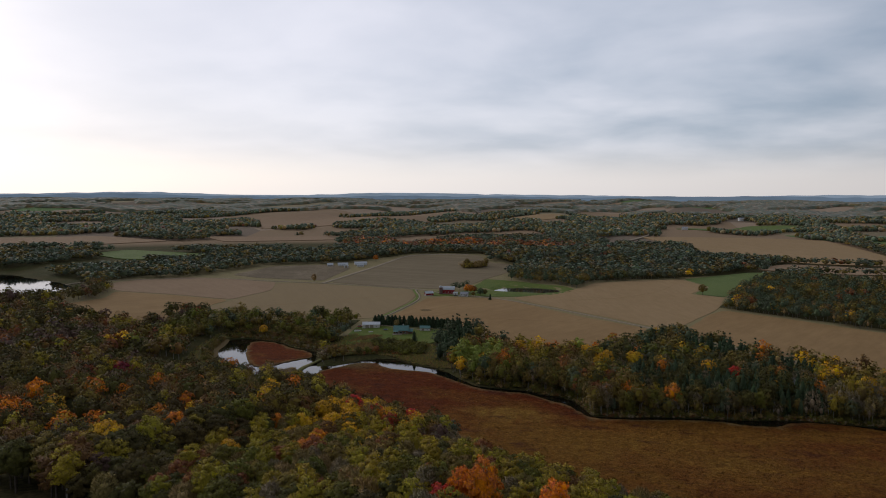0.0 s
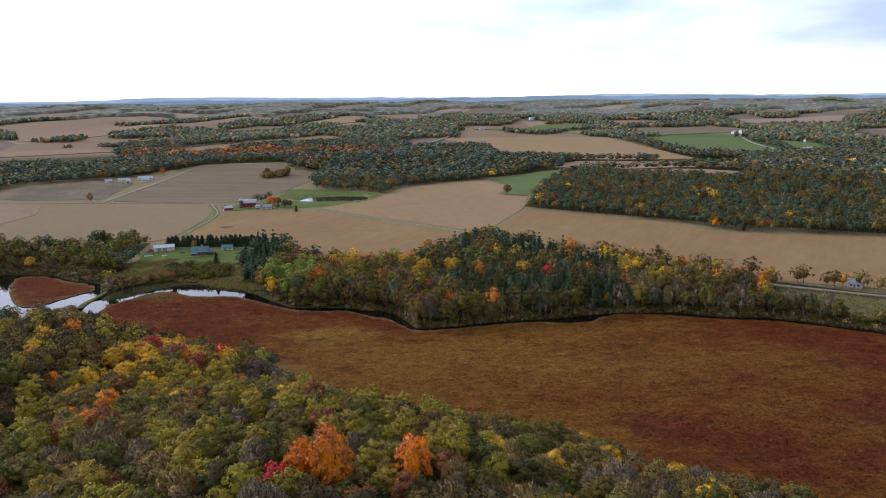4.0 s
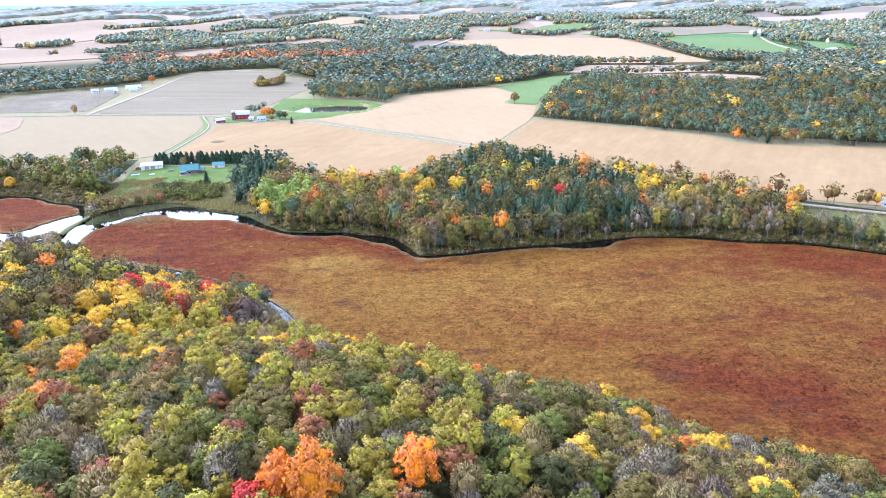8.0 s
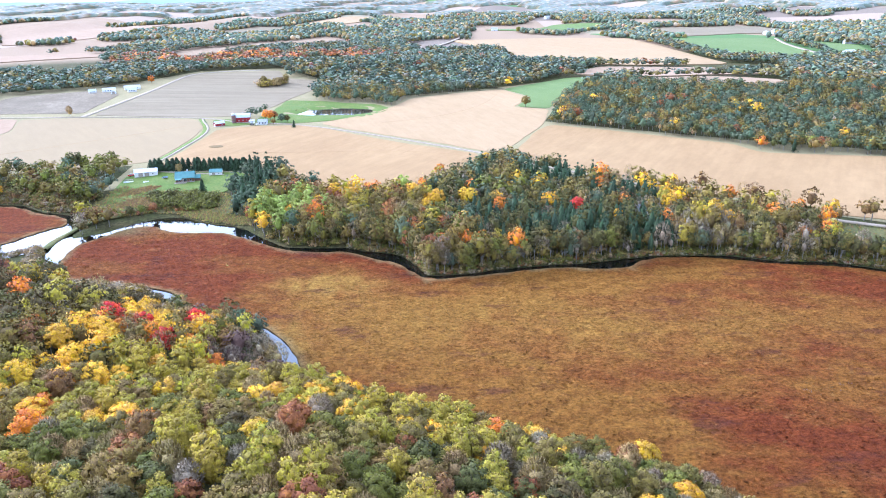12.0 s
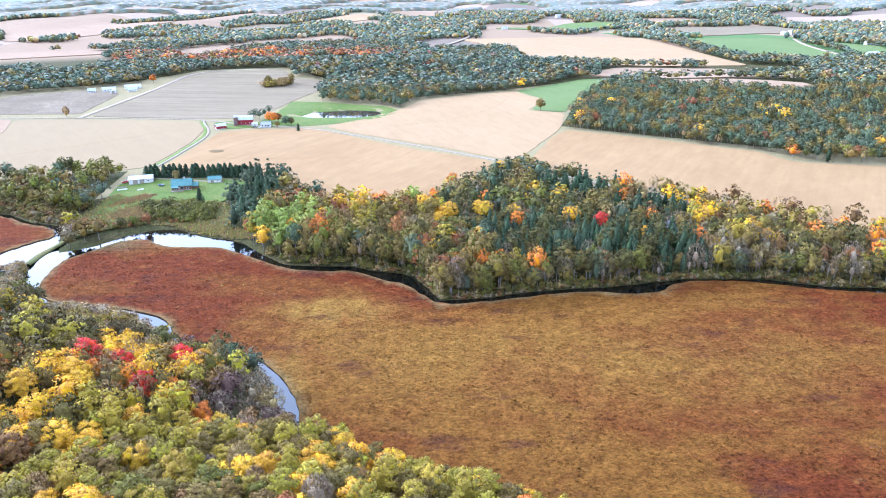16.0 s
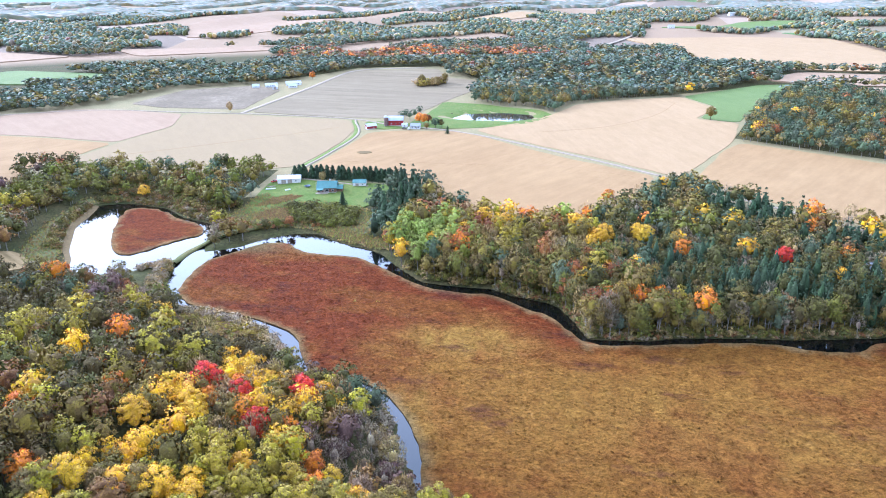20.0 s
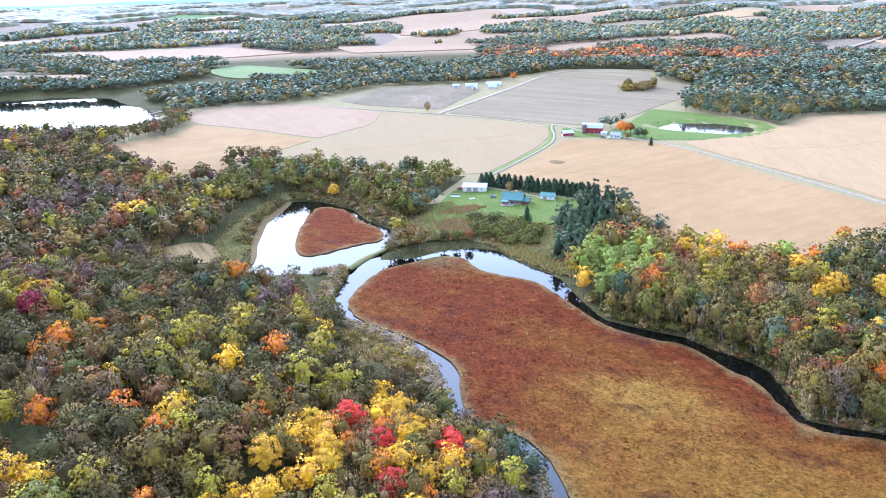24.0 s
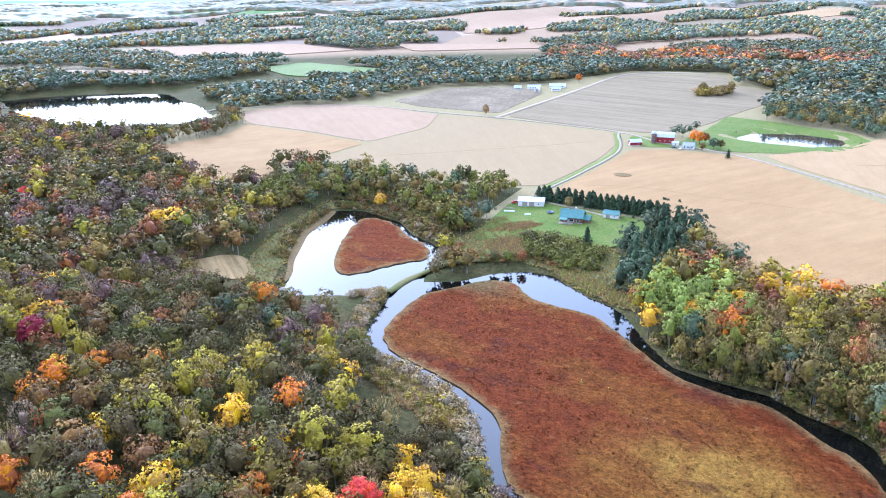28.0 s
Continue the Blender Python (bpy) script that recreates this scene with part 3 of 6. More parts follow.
FIELDS = [
    ("field", "broad field of ripe tan crop below the red barn", "stubble_deep", [(-234, 752), (-236, 700), (-240, 650), (-243, 622), (-240, 608), (-215, 603), (-160, 600), (-135, 588), (-116, 556), (-84, 530), (-50, 522), (-34, 521), (-16, 544), (3, 562), (18, 596), (25, 635), (-46, 683), (-108, 735), (-145, 768), (-205, 764)]),
    ("field", "pale stubble field between the road and a green meadow", "stubble", [(-135, 776), (-105, 748), (-11, 680), (42, 634), (56, 663), (95, 750), (110, 820), (72, 840), (97, 894), (68, 972), (10, 955), (-45, 922), (-72, 860), (-95, 815)]),
    ("field", "green hay meadow beside a dark wood", "green", [(72, 975), (171, 1067), (225, 1070), (166, 957), (110, 823), (77, 843), (100, 897)]),
    ("field", "long tan stubble field in front of a dark wood", "stubble_deep", [(51, 627), (64, 664), (84, 720), (101, 745), (159, 712), (247, 655), (262, 622), (378, 594), (620, 520), (560, 330), (420, 376), (300, 442), (240, 468), (184, 512), (115, 567)]),
    ("field", "pale cut crop field beside a farm lane", "stubble_pale", [(-465, 806), (-409, 815), (-275, 806), (-268, 795), (-252, 762), (-247, 711), (-250, 662), (-254, 628), (-275, 620), (-300, 619), (-345, 608), (-385, 611), (-418, 604), (-456, 592), (-452, 673), (-440, 745)]),
    ("field", "pinkish bean stubble field below the road", "pink_soil", [(-614, 674), (-675, 709), (-655, 759), (-610, 806), (-560, 816), (-468, 808), (-443, 747), (-456, 676), (-538, 679)]),
    ("field", "tan stubble field bordered by woods", "stubble_deep", [(-606, 562), (-592, 625), (-614, 669), (-538, 674), (-456, 671), (-460, 620), (-470, 585), (-455, 545), (-460, 516), (-485, 515), (-555, 537)]),
    ("field", "grey-brown worked field with faint furrows", "plough", [(-398, 832), (-396, 1000), (-393, 1134), (-258, 1146), (-232, 1092), (-187, 1076), (-180, 1008), (-199, 925), (-212, 850), (-224, 822), (-268, 818)]),
    ("pasture", "green grass round a farm pond", "lawn", [(-255, 800), (-240, 806), (-207, 795), (-202, 845), (-199, 923), (-145, 917), (-84, 895), (-66, 862), (-85, 815), (-122, 790), (-153, 780), (-206, 775), (-228, 765), (-240, 775)]),
    ("field", "small field of dry standing corn beside the pond", "corn", [(-359, 398), (-353, 423), (-343, 428), (-316, 413), (-324, 397), (-341, 393)]),
    ("field", "bare earthwork and weedy soil by a gravel road", "bare_soil", [(-565, 853), (-557, 961), (-480, 1010), (-430, 980), (-415, 845), (-514, 838)]),
    ("lawn", "mown lawn sloping round a green-roofed house", "lawn", [(-255, 560), (-258, 588), (-235, 594), (-165, 592), (-160, 560), (-175, 535), (-195, 548), (-215, 540), (-235, 525), (-250, 520)]),
    ("meadow", "rough grassy bank sloping to the creek", "rough_grass", [(-258, 515), (-250, 560), (-225, 545), (-200, 548), (-165, 540), (-150, 505), (-150, 490), (-180, 508), (-210, 506), (-240, 490)]),
    ("meadow", "green grassy verge beside the beaver pond", "rough_grass", [(-304, 410), (-318, 409), (-344, 432), (-366, 478), (-376, 512), (-384, 536), (-370, 550), (-345, 556), (-350, 546), (-374, 534), (-363, 508), (-356, 484), (-328, 443)]),
    ("sedge", "brown sedge fringe on the pond's far shore", "brush", [(-347, 551), (-302, 541), (-263, 517), (-262, 511), (-290, 520), (-313, 537), (-350, 545)]),
    ("meadow", "bright green grass strip on the creek bank", "rough_grass", [(-190, 506), (-178, 510), (-158, 499), (-140, 491), (-128, 483), (-134, 479), (-146, 485), (-158, 488), (-176, 499)]),
    ("meadow", "dark weedy mound left standing in the ripe field", "brush", [(-221, 677), (-216, 681), (-209, 680), (-206, 676), (-211, 671), (-217, 672)]),
    ("sedge", "rusty sedge fringe along the pond's western shore", "brush", [(-302, 417), (-328, 446), (-356, 486), (-363, 511), (-372, 532), (-366, 531), (-357, 508), (-349, 485), (-322, 447), (-306, 426)]),
    ("meadow", "weedy green bank between the road and the creek", "rough_grass", [(216, 410), (238, 398), (256, 387), (332, 340), (420, 290), (430, 345), (300, 418), (262, 438), (242, 450), (226, 440)]),
    ("meadow", "brown weedy strip across the lawn slope", "brush", [(-243, 536), (-238, 550), (-228, 557), (-221, 556), (-228, 545)]),
    ("meadow", "brown weedy patch above the creek", "brush", [(-234, 512), (-232, 524), (-218, 532), (-208, 530), (-214, 516)]),
    ("meadow", "brown grassy clearing beside the creek", "brush", [(-150, 352), (-165, 366), (-185, 374), (-200, 376), (-196, 362), (-172, 348)]),
]
FAR_FIELDS = [
    ("stubble", [(10, 1788), (249, 1818), (426, 1790), (441, 1553), (455, 1215), (300, 1205), (130, 1260), (123, 1455)]),
    ("pink_soil", [(180, 1105), (242, 1180), (406, 1166), (440, 1000), (289, 1030)]),
    ("pink_soil", [(250, 1020), (332, 985), (405, 900), (380, 850), (256, 930)]),
    ("green", [(494, 1755), (720, 1696), (668, 1290), (490, 1360)]),
    ("green", [(754, 1690), (824, 1517), (740, 1290), (680, 1300), (730, 1500)]),
    ("stubble", [(-564, 2079), (-312, 2616), (-120, 2728), (-303, 2246)]),
    ("pink_soil", [(-1229, 2091), (-1143, 2417), (-813, 2252), (-969, 1778), (-1014, 1715)]),
    ("plough", [(-688, 2125), (-564, 2277), (-338, 2257), (-586, 2047)]),
    ("green", [(-840, 950), (-954, 1000), (-940, 1090), (-740, 1073), (-715, 980)]),
    ("pink_soil", [(-1500, 1150), (-1250, 1350), (-1000, 1300), (-1180, 1020)]),
    ("pink_soil", [(-1000, 1420), (-760, 1560), (-640, 1500), (-880, 1330)]),
    ("green", [(100, 2060), (330, 2300), (480, 2200), (300, 1990)]),
    ("pink_soil", [(-1250, 820), (-1100, 900), (-1000, 840), (-1120, 780)]),
    ("plough", [(520, 1990), (860, 2100), (900, 1850), (560, 1790)]),
]
FARMLAND = [(-700, 700), (-665, 830), (-600, 1000), (-470, 1062), (-380, 1160), (-260, 1165), (-160, 1062), (-140, 990), (-60, 945), (60, 990), (235, 1090), (240, 1060), (124, 850), (98, 762), (165, 722), (262, 668),
            (392, 606), (640, 530), (600, 300), (300, 430), (110, 548), (34, 592), (2, 552), (-36, 512), (-88, 522), (-122, 552), (-150, 592), (-262, 552), (-266, 618), (-330, 606), (-450, 584), (-446, 520), (-482, 506), (-560, 526), (-620, 560)]
tagged(draped("meadow", FARMLAND, 14, 0.22, M["margin"]), "rough grass margins between the valley's fields", "meadow", kind="structure")
for kind, label, mat, outline in FIELDS:
    tagged(draped(kind, rounded(outline, 1, 5.0), 9, {"rough_grass": 0.34, "brush": 0.68}.get(mat, 0.5), M[mat], wobble=0.6), label, kind, kind="structure")
for mat, outline in FAR_FIELDS:
    words = {"stubble": "distant tan stubble field", "pink_soil": "distant pinkish harvested field", "green": "distant green hay field", "plough": "distant ploughed field"}[mat]
    tagged(draped("field", rounded(outline, 1, 12.0), 30, 1.6, M[mat]), words + " between dark woods", "field", kind="structure")

ROADS = [
    ("road", "pale asphalt road between harvested fields", "road", 3.1, [(-900, 640), (-760, 690), (-658, 762), (-579, 815), (-480, 816), (-405, 823), (-330, 820), (-262, 813), (-216, 781), (-163, 776), (-80, 724), (30, 637), (48, 617), (109, 560), (234, 460), (258, 447), (283, 434), (420, 360), (600, 300)]),
    ("road", "gravel road curving past a dairy farm", "gravel", 6, [(-405, 823), (-402, 900), (-400, 988), (-398, 1080), (-386, 1136), (-340, 1150), (-280, 1152)]),
    ("road", "grassy farm lane from the road to a house", "gravel", 2.3, [(-268, 812), (-263, 795), (-250, 770), (-241, 742), (-240, 711), (-242, 686), (-244, 654), (-248, 625), (-248, 606), (-240, 596), (-205, 590), (-180, 586)]),
    ("road", "distant road climbing through woods", "gravel", 8, [(-60, 1480), (-46, 1559), (0, 1700), (31, 1849), (60, 1900)]),
    ("road", "distant gravel road between green fields", "gravel", 8, [(735, 1690), (690, 1530), (670, 1370)]),
]
for k, (kind, label, mat, width, line) in enumerate(ROADS):
    tagged(ribbon(kind, line, width, 0.64 if k < 3 else 2.2, M[mat]), label, kind, kind="structure")
tagged(ribbon("verge", [(-268, 806), (-252, 770), (-243, 742), (-242, 711), (-244, 686), (-246, 654), (-250, 625)], 5.5, 0.58, M["lawn"]), "green grass verge along the farm lane", "verge", kind="structure")
for line in ([(-150, 613), (-136, 602), (-122, 592), (-110, 581), (-102, 566), (-94, 552)], [(-146, 612), (-130, 600), (-114, 590), (-104, 576), (-97, 560)], [(-230, 640), (-190, 655), (-120, 650), (-50, 655), (10, 632)], [(-70, 775), (-10, 800), (40, 860), (60, 930)], [(-420, 640), (-360, 690), (-300, 740), (-272, 770)]):
    tagged(ribbon("track", line, 0.7, 0.53, M["stubble_deep"]), "faint wheel track pressed into the dry crop", "track", kind="structure")
tagged(ribbon("dike", [(-247, 436), (-250, 457), (-246, 471), (-236, 483), (-225, 497)], 4.5, 1.6, M["rough_grass"], 3), "low grassy dike between pond and creek", "dike", kind="structure")


# ---- trees: leaf masses built from many small leaf clumps ----
# A shape is (vertices, triangles, normals).
def unit(v):
    return v / (np.linalg.norm(v, axis=-1, keepdims=True) + 1e-9)


def ball(n, rng, lump, size, centre):
    """A lumpy closed form."""
    verts, quads, index = [], [], {}
    for axis in range(3):
        for sign in (-1, 1):
            for i in range(n):
                for j in range(n):
                    face = []
                    for a, b in ((i, j), (i + 1, j), (i + 1, j + 1), (i, j + 1)):
                        p = [0, 0, 0]
                        p[axis], p[(axis + 1) % 3], p[(axis + 2) % 3] = sign, math.tan((2 * a / n - 1) * 0.785), math.tan((2 * b / n - 1) * 0.785)
                        key = tuple(round(c, 4) for c in p)
                        if key not in index:
                            index[key] = len(verts)
                            verts.append(unit(np.array(p, float)) * (1 + rng.uniform(-lump, lump)))
                        face.append(index[key])
                    quads.append(face if sign > 0 else face[::-1])
    v, q = np.array(verts), np.array(quads)
    return v * size + centre, np.concatenate([q[:, [0, 1, 2]], q[:, [0, 2, 3]]]), unit(v / np.array(size))


def clumps(points, normals, size, rng, narrow=0.8):
    """Three-cornered leaf clumps at the points, roughly across the normals; they catch the light with the bough they sit on."""
    n = len(points)
    nrm = unit(normals + rng.normal(0, 0.6, (n, 3)))
    t = unit(np.cross(nrm, rng.normal(0, 1, (n, 3))))
    b = np.cross(nrm, t)
    s = size * rng.uniform(0.6, 1.4, n)[:, None]
    v = np.stack([points - t * s, points + t * s * 0.6 - b * s * narrow, points + t * s * 0.6 + b * s * narrow], 1).reshape(-1, 3)
    return v, np.arange(3 * n).reshape(-1, 3), np.repeat(unit(normals + 0.45 * nrm), 3, 0)


def join(*pieces):
    verts, faces, normals, n = [], [], [], 0
    for v, f, m in pieces:
        verts.append(v)
        faces.append(f + n)
        normals.append(m)
        n += len(v)
    return np.concatenate(verts), np.concatenate(faces), np.concatenate(normals)


PHI = (1 + math.sqrt(5)) / 2
ICO = unit(np.array([(s * a, t * b, 0) for s in (-1, 1) for t in (-1, 1) for a, b in ((1, PHI),)] + [(0, s, t * PHI) for s in (-1, 1) for t in (-1, 1)] + [(t * PHI, 0, s) for s in (-1, 1) for t in (-1, 1)]))
ICO_FACES = np.array([f if np.dot(np.cross(ICO[f[1]] - ICO[f[0]], ICO[f[2]] - ICO[f[0]]), ICO[f[0]]) > 0 else f[::-1] for f in
                      [(i, j, k) for i in range(12) for j in range(i) for k in range(j) if max(np.linalg.norm(ICO[i] - ICO[j]), np.linalg.norm(ICO[j] - ICO[k]), np.linalg.norm(ICO[i] - ICO[k])) < 1.1]])


def puff(rng, size, centre, lump=0.22):
    """A small rounded bough of twenty faces."""
    v = ICO * (1 + rng.uniform(-lump, lump, (12, 1)))
    return v * size + centre, ICO_FACES, unit(ICO / np.array(size) + rng.normal(0, 0.1, (12, 3)))


def broad_crown(seed, lobes, per, leaf, core_n, wide=3.8, tall=5.3, base=7.3, boughs=True):
    """A broadleaf crown: boughs crowded over an uneven dome, feathered with leaf clumps, over a heart in their shade."""
    rng = np.random.RandomState(seed)
    heart = np.array((wide * 0.5, wide * 0.5, tall * 0.52))
    pieces = [ball(core_n, rng, 0.14, heart, np.array((0, 0, base)))]
    bulge = unit(rng.normal(0, 1, (4, 3)) + (0, 0, 0.4))
    for k in range(lobes):
        up = 1.0 - 1.45 * (k + rng.uniform(0, 0.8)) / lobes
        a = 2.4 * k + rng.uniform(-0.6, 0.6)
        ring = math.sqrt(max(0.0, 1 - max(up, 0) ** 2))
        d0 = np.array([math.cos(a) * ring, math.sin(a) * ring, up])
        reach = rng.uniform(0.62, 0.76) + 0.16 * np.max(bulge @ unit(d0)) ** 3
        c = np.array([0, 0, base]) + d0 * reach * (wide, wide, tall * 0.92)
        size = wide * rng.uniform(0.20, 0.34) * (24 / max(lobes, 7)) ** 0.42
        shape = np.array((size, size, size * 0.8))
        dome = unit(d0 + (0, 0, 0.12))
        if boughs:
            v, f, m = puff(rng, shape * 0.62, c)
            pieces.append((v, f, unit(0.5 * m + 0.6 * dome)))
        d = rng.normal(0, 1, (per, 3)) + 0.6 * dome
        d[:, 2] = np.abs(d[:, 2]) * 0.95 - 0.25
        d = unit(d)
        pieces.append(clumps(c + d * shape * rng.uniform(0.66, 1.16, (per, 1)), unit(0.6 * d + 0.6 * dome), leaf, rng))
    return join(*pieces)


def poplar_crown(seed, lobes, per, leaf, core_n, boughs=True):
    return broad_crown(seed, lobes, per, leaf, core_n, 3.1, 6.2, 7.8, boughs)


def pine_crown(seed, levels, arms, leaf, per, height=13.0, wide=4.0, base=1.2):
    """An evergreen: whorls of drooping boughs with needle clumps, shorter towards the tip."""
    rng = np.random.RandomState(seed)
    pts, nrm = [], []
    for k in range(levels):
        u = k / max(1, levels - 1)
        z, r = base + (height - base) * u, wide * (1 - u * u) ** 0.8 * (1 - 0.35 * u) + 0.35
        for a in range(arms):
            ang = 2 * math.pi * (a + 0.5 * (k % 2)) / arms + rng.uniform(-0.3, 0.3)
            reach = r * rng.uniform(0.7, 1.2)
            for j in range(per):
                f = (j + 0.6) / per
                pts.append((math.cos(ang) * reach * f + rng.uniform(-0.2, 0.2), math.sin(ang) * reach * f + rng.uniform(-0.2, 0.2), z - 0.28 * reach * f * f + rng.uniform(-0.35, 0.35)))
                nrm.append((math.cos(ang) * 0.8, math.sin(ang) * 0.8, 0.7))
    leaves = clumps(np.array(pts), unit(np.array(nrm)), leaf, rng, 0.6)
    heart = ball(2, rng, 0.1, np.array((1, 1, 1)), np.array((0, 0, 0)))
    v = heart[0] * (wide * 0.40, wide * 0.40, (height - base) * 0.40)
    v[:, :2] *= 1.25 - 0.8 * (v[:, 2:3] / (height - base) + 0.5)
    return join((v + (0, 0, (height + base) / 2 - 0.8), heart[1], heart[2]), leaves)


def bare_crown(seed, twigs, leaf):
    """A nearly leafless crown: sprays of thin upswept twigs round a dome, with a few dry leaves."""
    rng = np.random.RandomState(seed)
    d = rng.normal(0, 1, (twigs, 3))
    d[:, 2] = np.abs(d[:, 2]) * 1.1 - 0.25
    d = unit(d)
    lobe = unit(rng.normal(0, 1, (9, 3)) + (0, 0, 0.7))
    swell_out = 0.78 + 0.30 * np.max(d @ lobe.T, 1, keepdims=True) ** 4
    start = np.array((0, 0, 6.6)) + d * (3.1, 3.1, 4.6) * swell_out * rng.uniform(0.74, 0.98, (twigs, 1))
    way = unit(d + (0, 0, 0.9))
    side = unit(np.cross(way, rng.normal(0, 1, (twigs, 3))))
    w, length = leaf * 0.26, rng.uniform(0.35, 0.95, (twigs, 1))
    v = np.stack([start - side * w, start + side * w, start + way * length + rng.normal(0, 0.15, (twigs, 3))], 1).reshape(-1, 3)
    few = rng.rand(twigs) < 0.35
    return join(ball(2, rng, 0.2, np.array((1.7, 1.7, 2.8)) if twigs > 900 else np.array((1.0, 1.0, 1.8)), np.array((0, 0, 6.5))), (v, np.arange(3 * twigs).reshape(-1, 3), np.repeat(unit(d + 0.3 * way), 3, 0)), clumps((start + way * length * 0.7)[few], d[few], leaf * 0.5, rng))


def limb(a, b, ra, rb, sides=5):
    a, b = np.array(a, float), np.array(b, float)
    d = unit(b - a)
    s = unit(np.cross(d, (0.3, 1, 0.1)))
    t = np.cross(d, s)
    ang = 2 * np.pi * np.arange(sides) / sides
    ring = np.cos(ang)[:, None] * s + np.sin(ang)[:, None] * t
    k = np.arange(sides)
    n = (k + 1) % sides
    return np.concatenate([a + ring * ra, b + ring * rb]), np.concatenate([np.stack([k, n, n + sides], 1), np.stack([k, n + sides, k + sides], 1)]), np.concatenate([ring, ring])


def trunk_shape(seed, height, thick, limbs):
    rng = np.random.RandomState(seed)
    pieces = [limb((0, 0, -1.0), (0.1, 0, height * 0.45), thick, thick * 0.7, 7), limb((0.1, 0, height * 0.45), (rng.uniform(-0.6, 0.6), rng.uniform(-0.6, 0.6), height * 0.86), thick * 0.7, thick * 0.15, 6)]
    for k in range(limbs):
        z, a = height * rng.uniform(0.3, 0.62), 2.1 * k + rng.uniform(-0.4, 0.4)
        r = height * rng.uniform(0.1, 0.2)
        pieces.append(limb((0.05, 0, z), (math.cos(a) * r, math.sin(a) * r, z + height * rng.uniform(0.12, 0.26)), thick * 0.4, thick * 0.08))
    return join(*pieces)


def shared(name, shape, mat):
    ob = big_mesh(name, shape[0], shape[1], mat, normals=shape[2])
    me = ob.data
    bpy.data.objects.remove(ob)
    return me


TINTS = {
    "olive": (0.189, 0.131, 0.029), "yellow_green": (0.335, 0.250, 0.027), "gold": (0.662, 0.368, 0.020), "orange": (0.62, 0.195, 0.020), "red": (0.570, 0.048, 0.028), "bronze": (0.189, 0.099, 0.031),
    "tan": (0.370, 0.245, 0.092), "grey": (0.335, 0.250, 0.150), "dark_green": (0.098, 0.084, 0.022), "green": (0.150, 0.136, 0.022), "rust": (0.262, 0.097, 0.033),
    # umber: dark shrubs, and dim light put into the western and near trees
    "purple": (0.150, 0.086, 0.062), "pine": (0.046, 0.066, 0.029), "lime": (0.262, 0.292, 0.052), "blue_green": (0.098, 0.116, 0.059), "crimson": (0.276, 0.028, 0.044), "flame": (0.86, 0.25, 0.024), "umber": (0.102, 0.074, 0.024),
}
TINT_WORDS = {
    "olive": "olive-green early autumn", "bronze": "bronze-brown", "crimson": "deep crimson", "umber": "dark umber-green", "flame": "glowing light orange", "yellow_green": "yellow-green autumn", "gold": "bright golden-yellow", "orange": "vivid orange", "red": "scarlet red", "tan": "faded tan-brown",
    "grey": "bare grey-brown", "dark_green": "dark green", "green": "fresh green", "rust": "rusty brown", "purple": "deep purple-brown", "pine": "dark blue-green", "lime": "light lime-green", "blue_green": "dull blue-green",
}
KIND_OF = {"olive": "oak_tree", "umber": "oak_tree", "bronze": "oak_tree", "green": "basswood_tree", "dark_green": "elm_tree", "rust": "beech_tree", "blue_green": "elm_tree", "purple": "ash_tree", "tan": "walnut_tree", "grey": "bare_tree",
           "yellow_green": "hickory_tree", "lime": "poplar_tree", "gold": "maple_tree", "orange": "maple_tree", "red": "maple_tree", "crimson": "maple_tree", "flame": "maple_tree", "pine": "pine_tree"}
SHAPE_OF = {"oak_tree": "broad", "linden_tree": "broad", "walnut_tree": "bare", "beech_tree": "broad", "ash_tree": "broad", "maple_tree": "broad", "basswood_tree": "broad", "elm_tree": "broad", "hickory_tree": "poplar", "poplar_tree": "poplar", "pine_tree": "pine", "bare_tree": "bare"}
FINE = {
    "broad": [shared("crown", broad_crown(s, 23, 64, 0.22, 2), M["leaves"]) for s in range(7)],
    "great": [shared("crown", broad_crown(10 + s, 34, 76, 0.175, 2), M["leaves"]) for s in range(5)],
    "poplar": [shared("crown", poplar_crown(20 + s, 19, 62, 0.22, 2), M["leaves"]) for s in range(4)],
    "pine": [shared("crown", pine_crown(30 + s, 15, 10, 0.7, 5), M["leaves"]) for s in range(3)],
    "bare": [shared("crown", bare_crown(40 + s, 1700, 0.28), M["leaves"]) for s in range(4)],
}
TRUNKS = {k: [shared("trunk", trunk_shape(50 + s, *a), M[b]) for s in range(2)] for k, a, b in
          (("broad", (12, 0.24, 5), "bark"), ("great", (12, 0.26, 6), "bark"), ("poplar", (13, 0.2, 4), "pale_bark"), ("pine", (15, 0.24, 0), "bark"), ("bare", (11, 0.2, 7), "pale_bark"))}
tree_rng = random.Random(7)


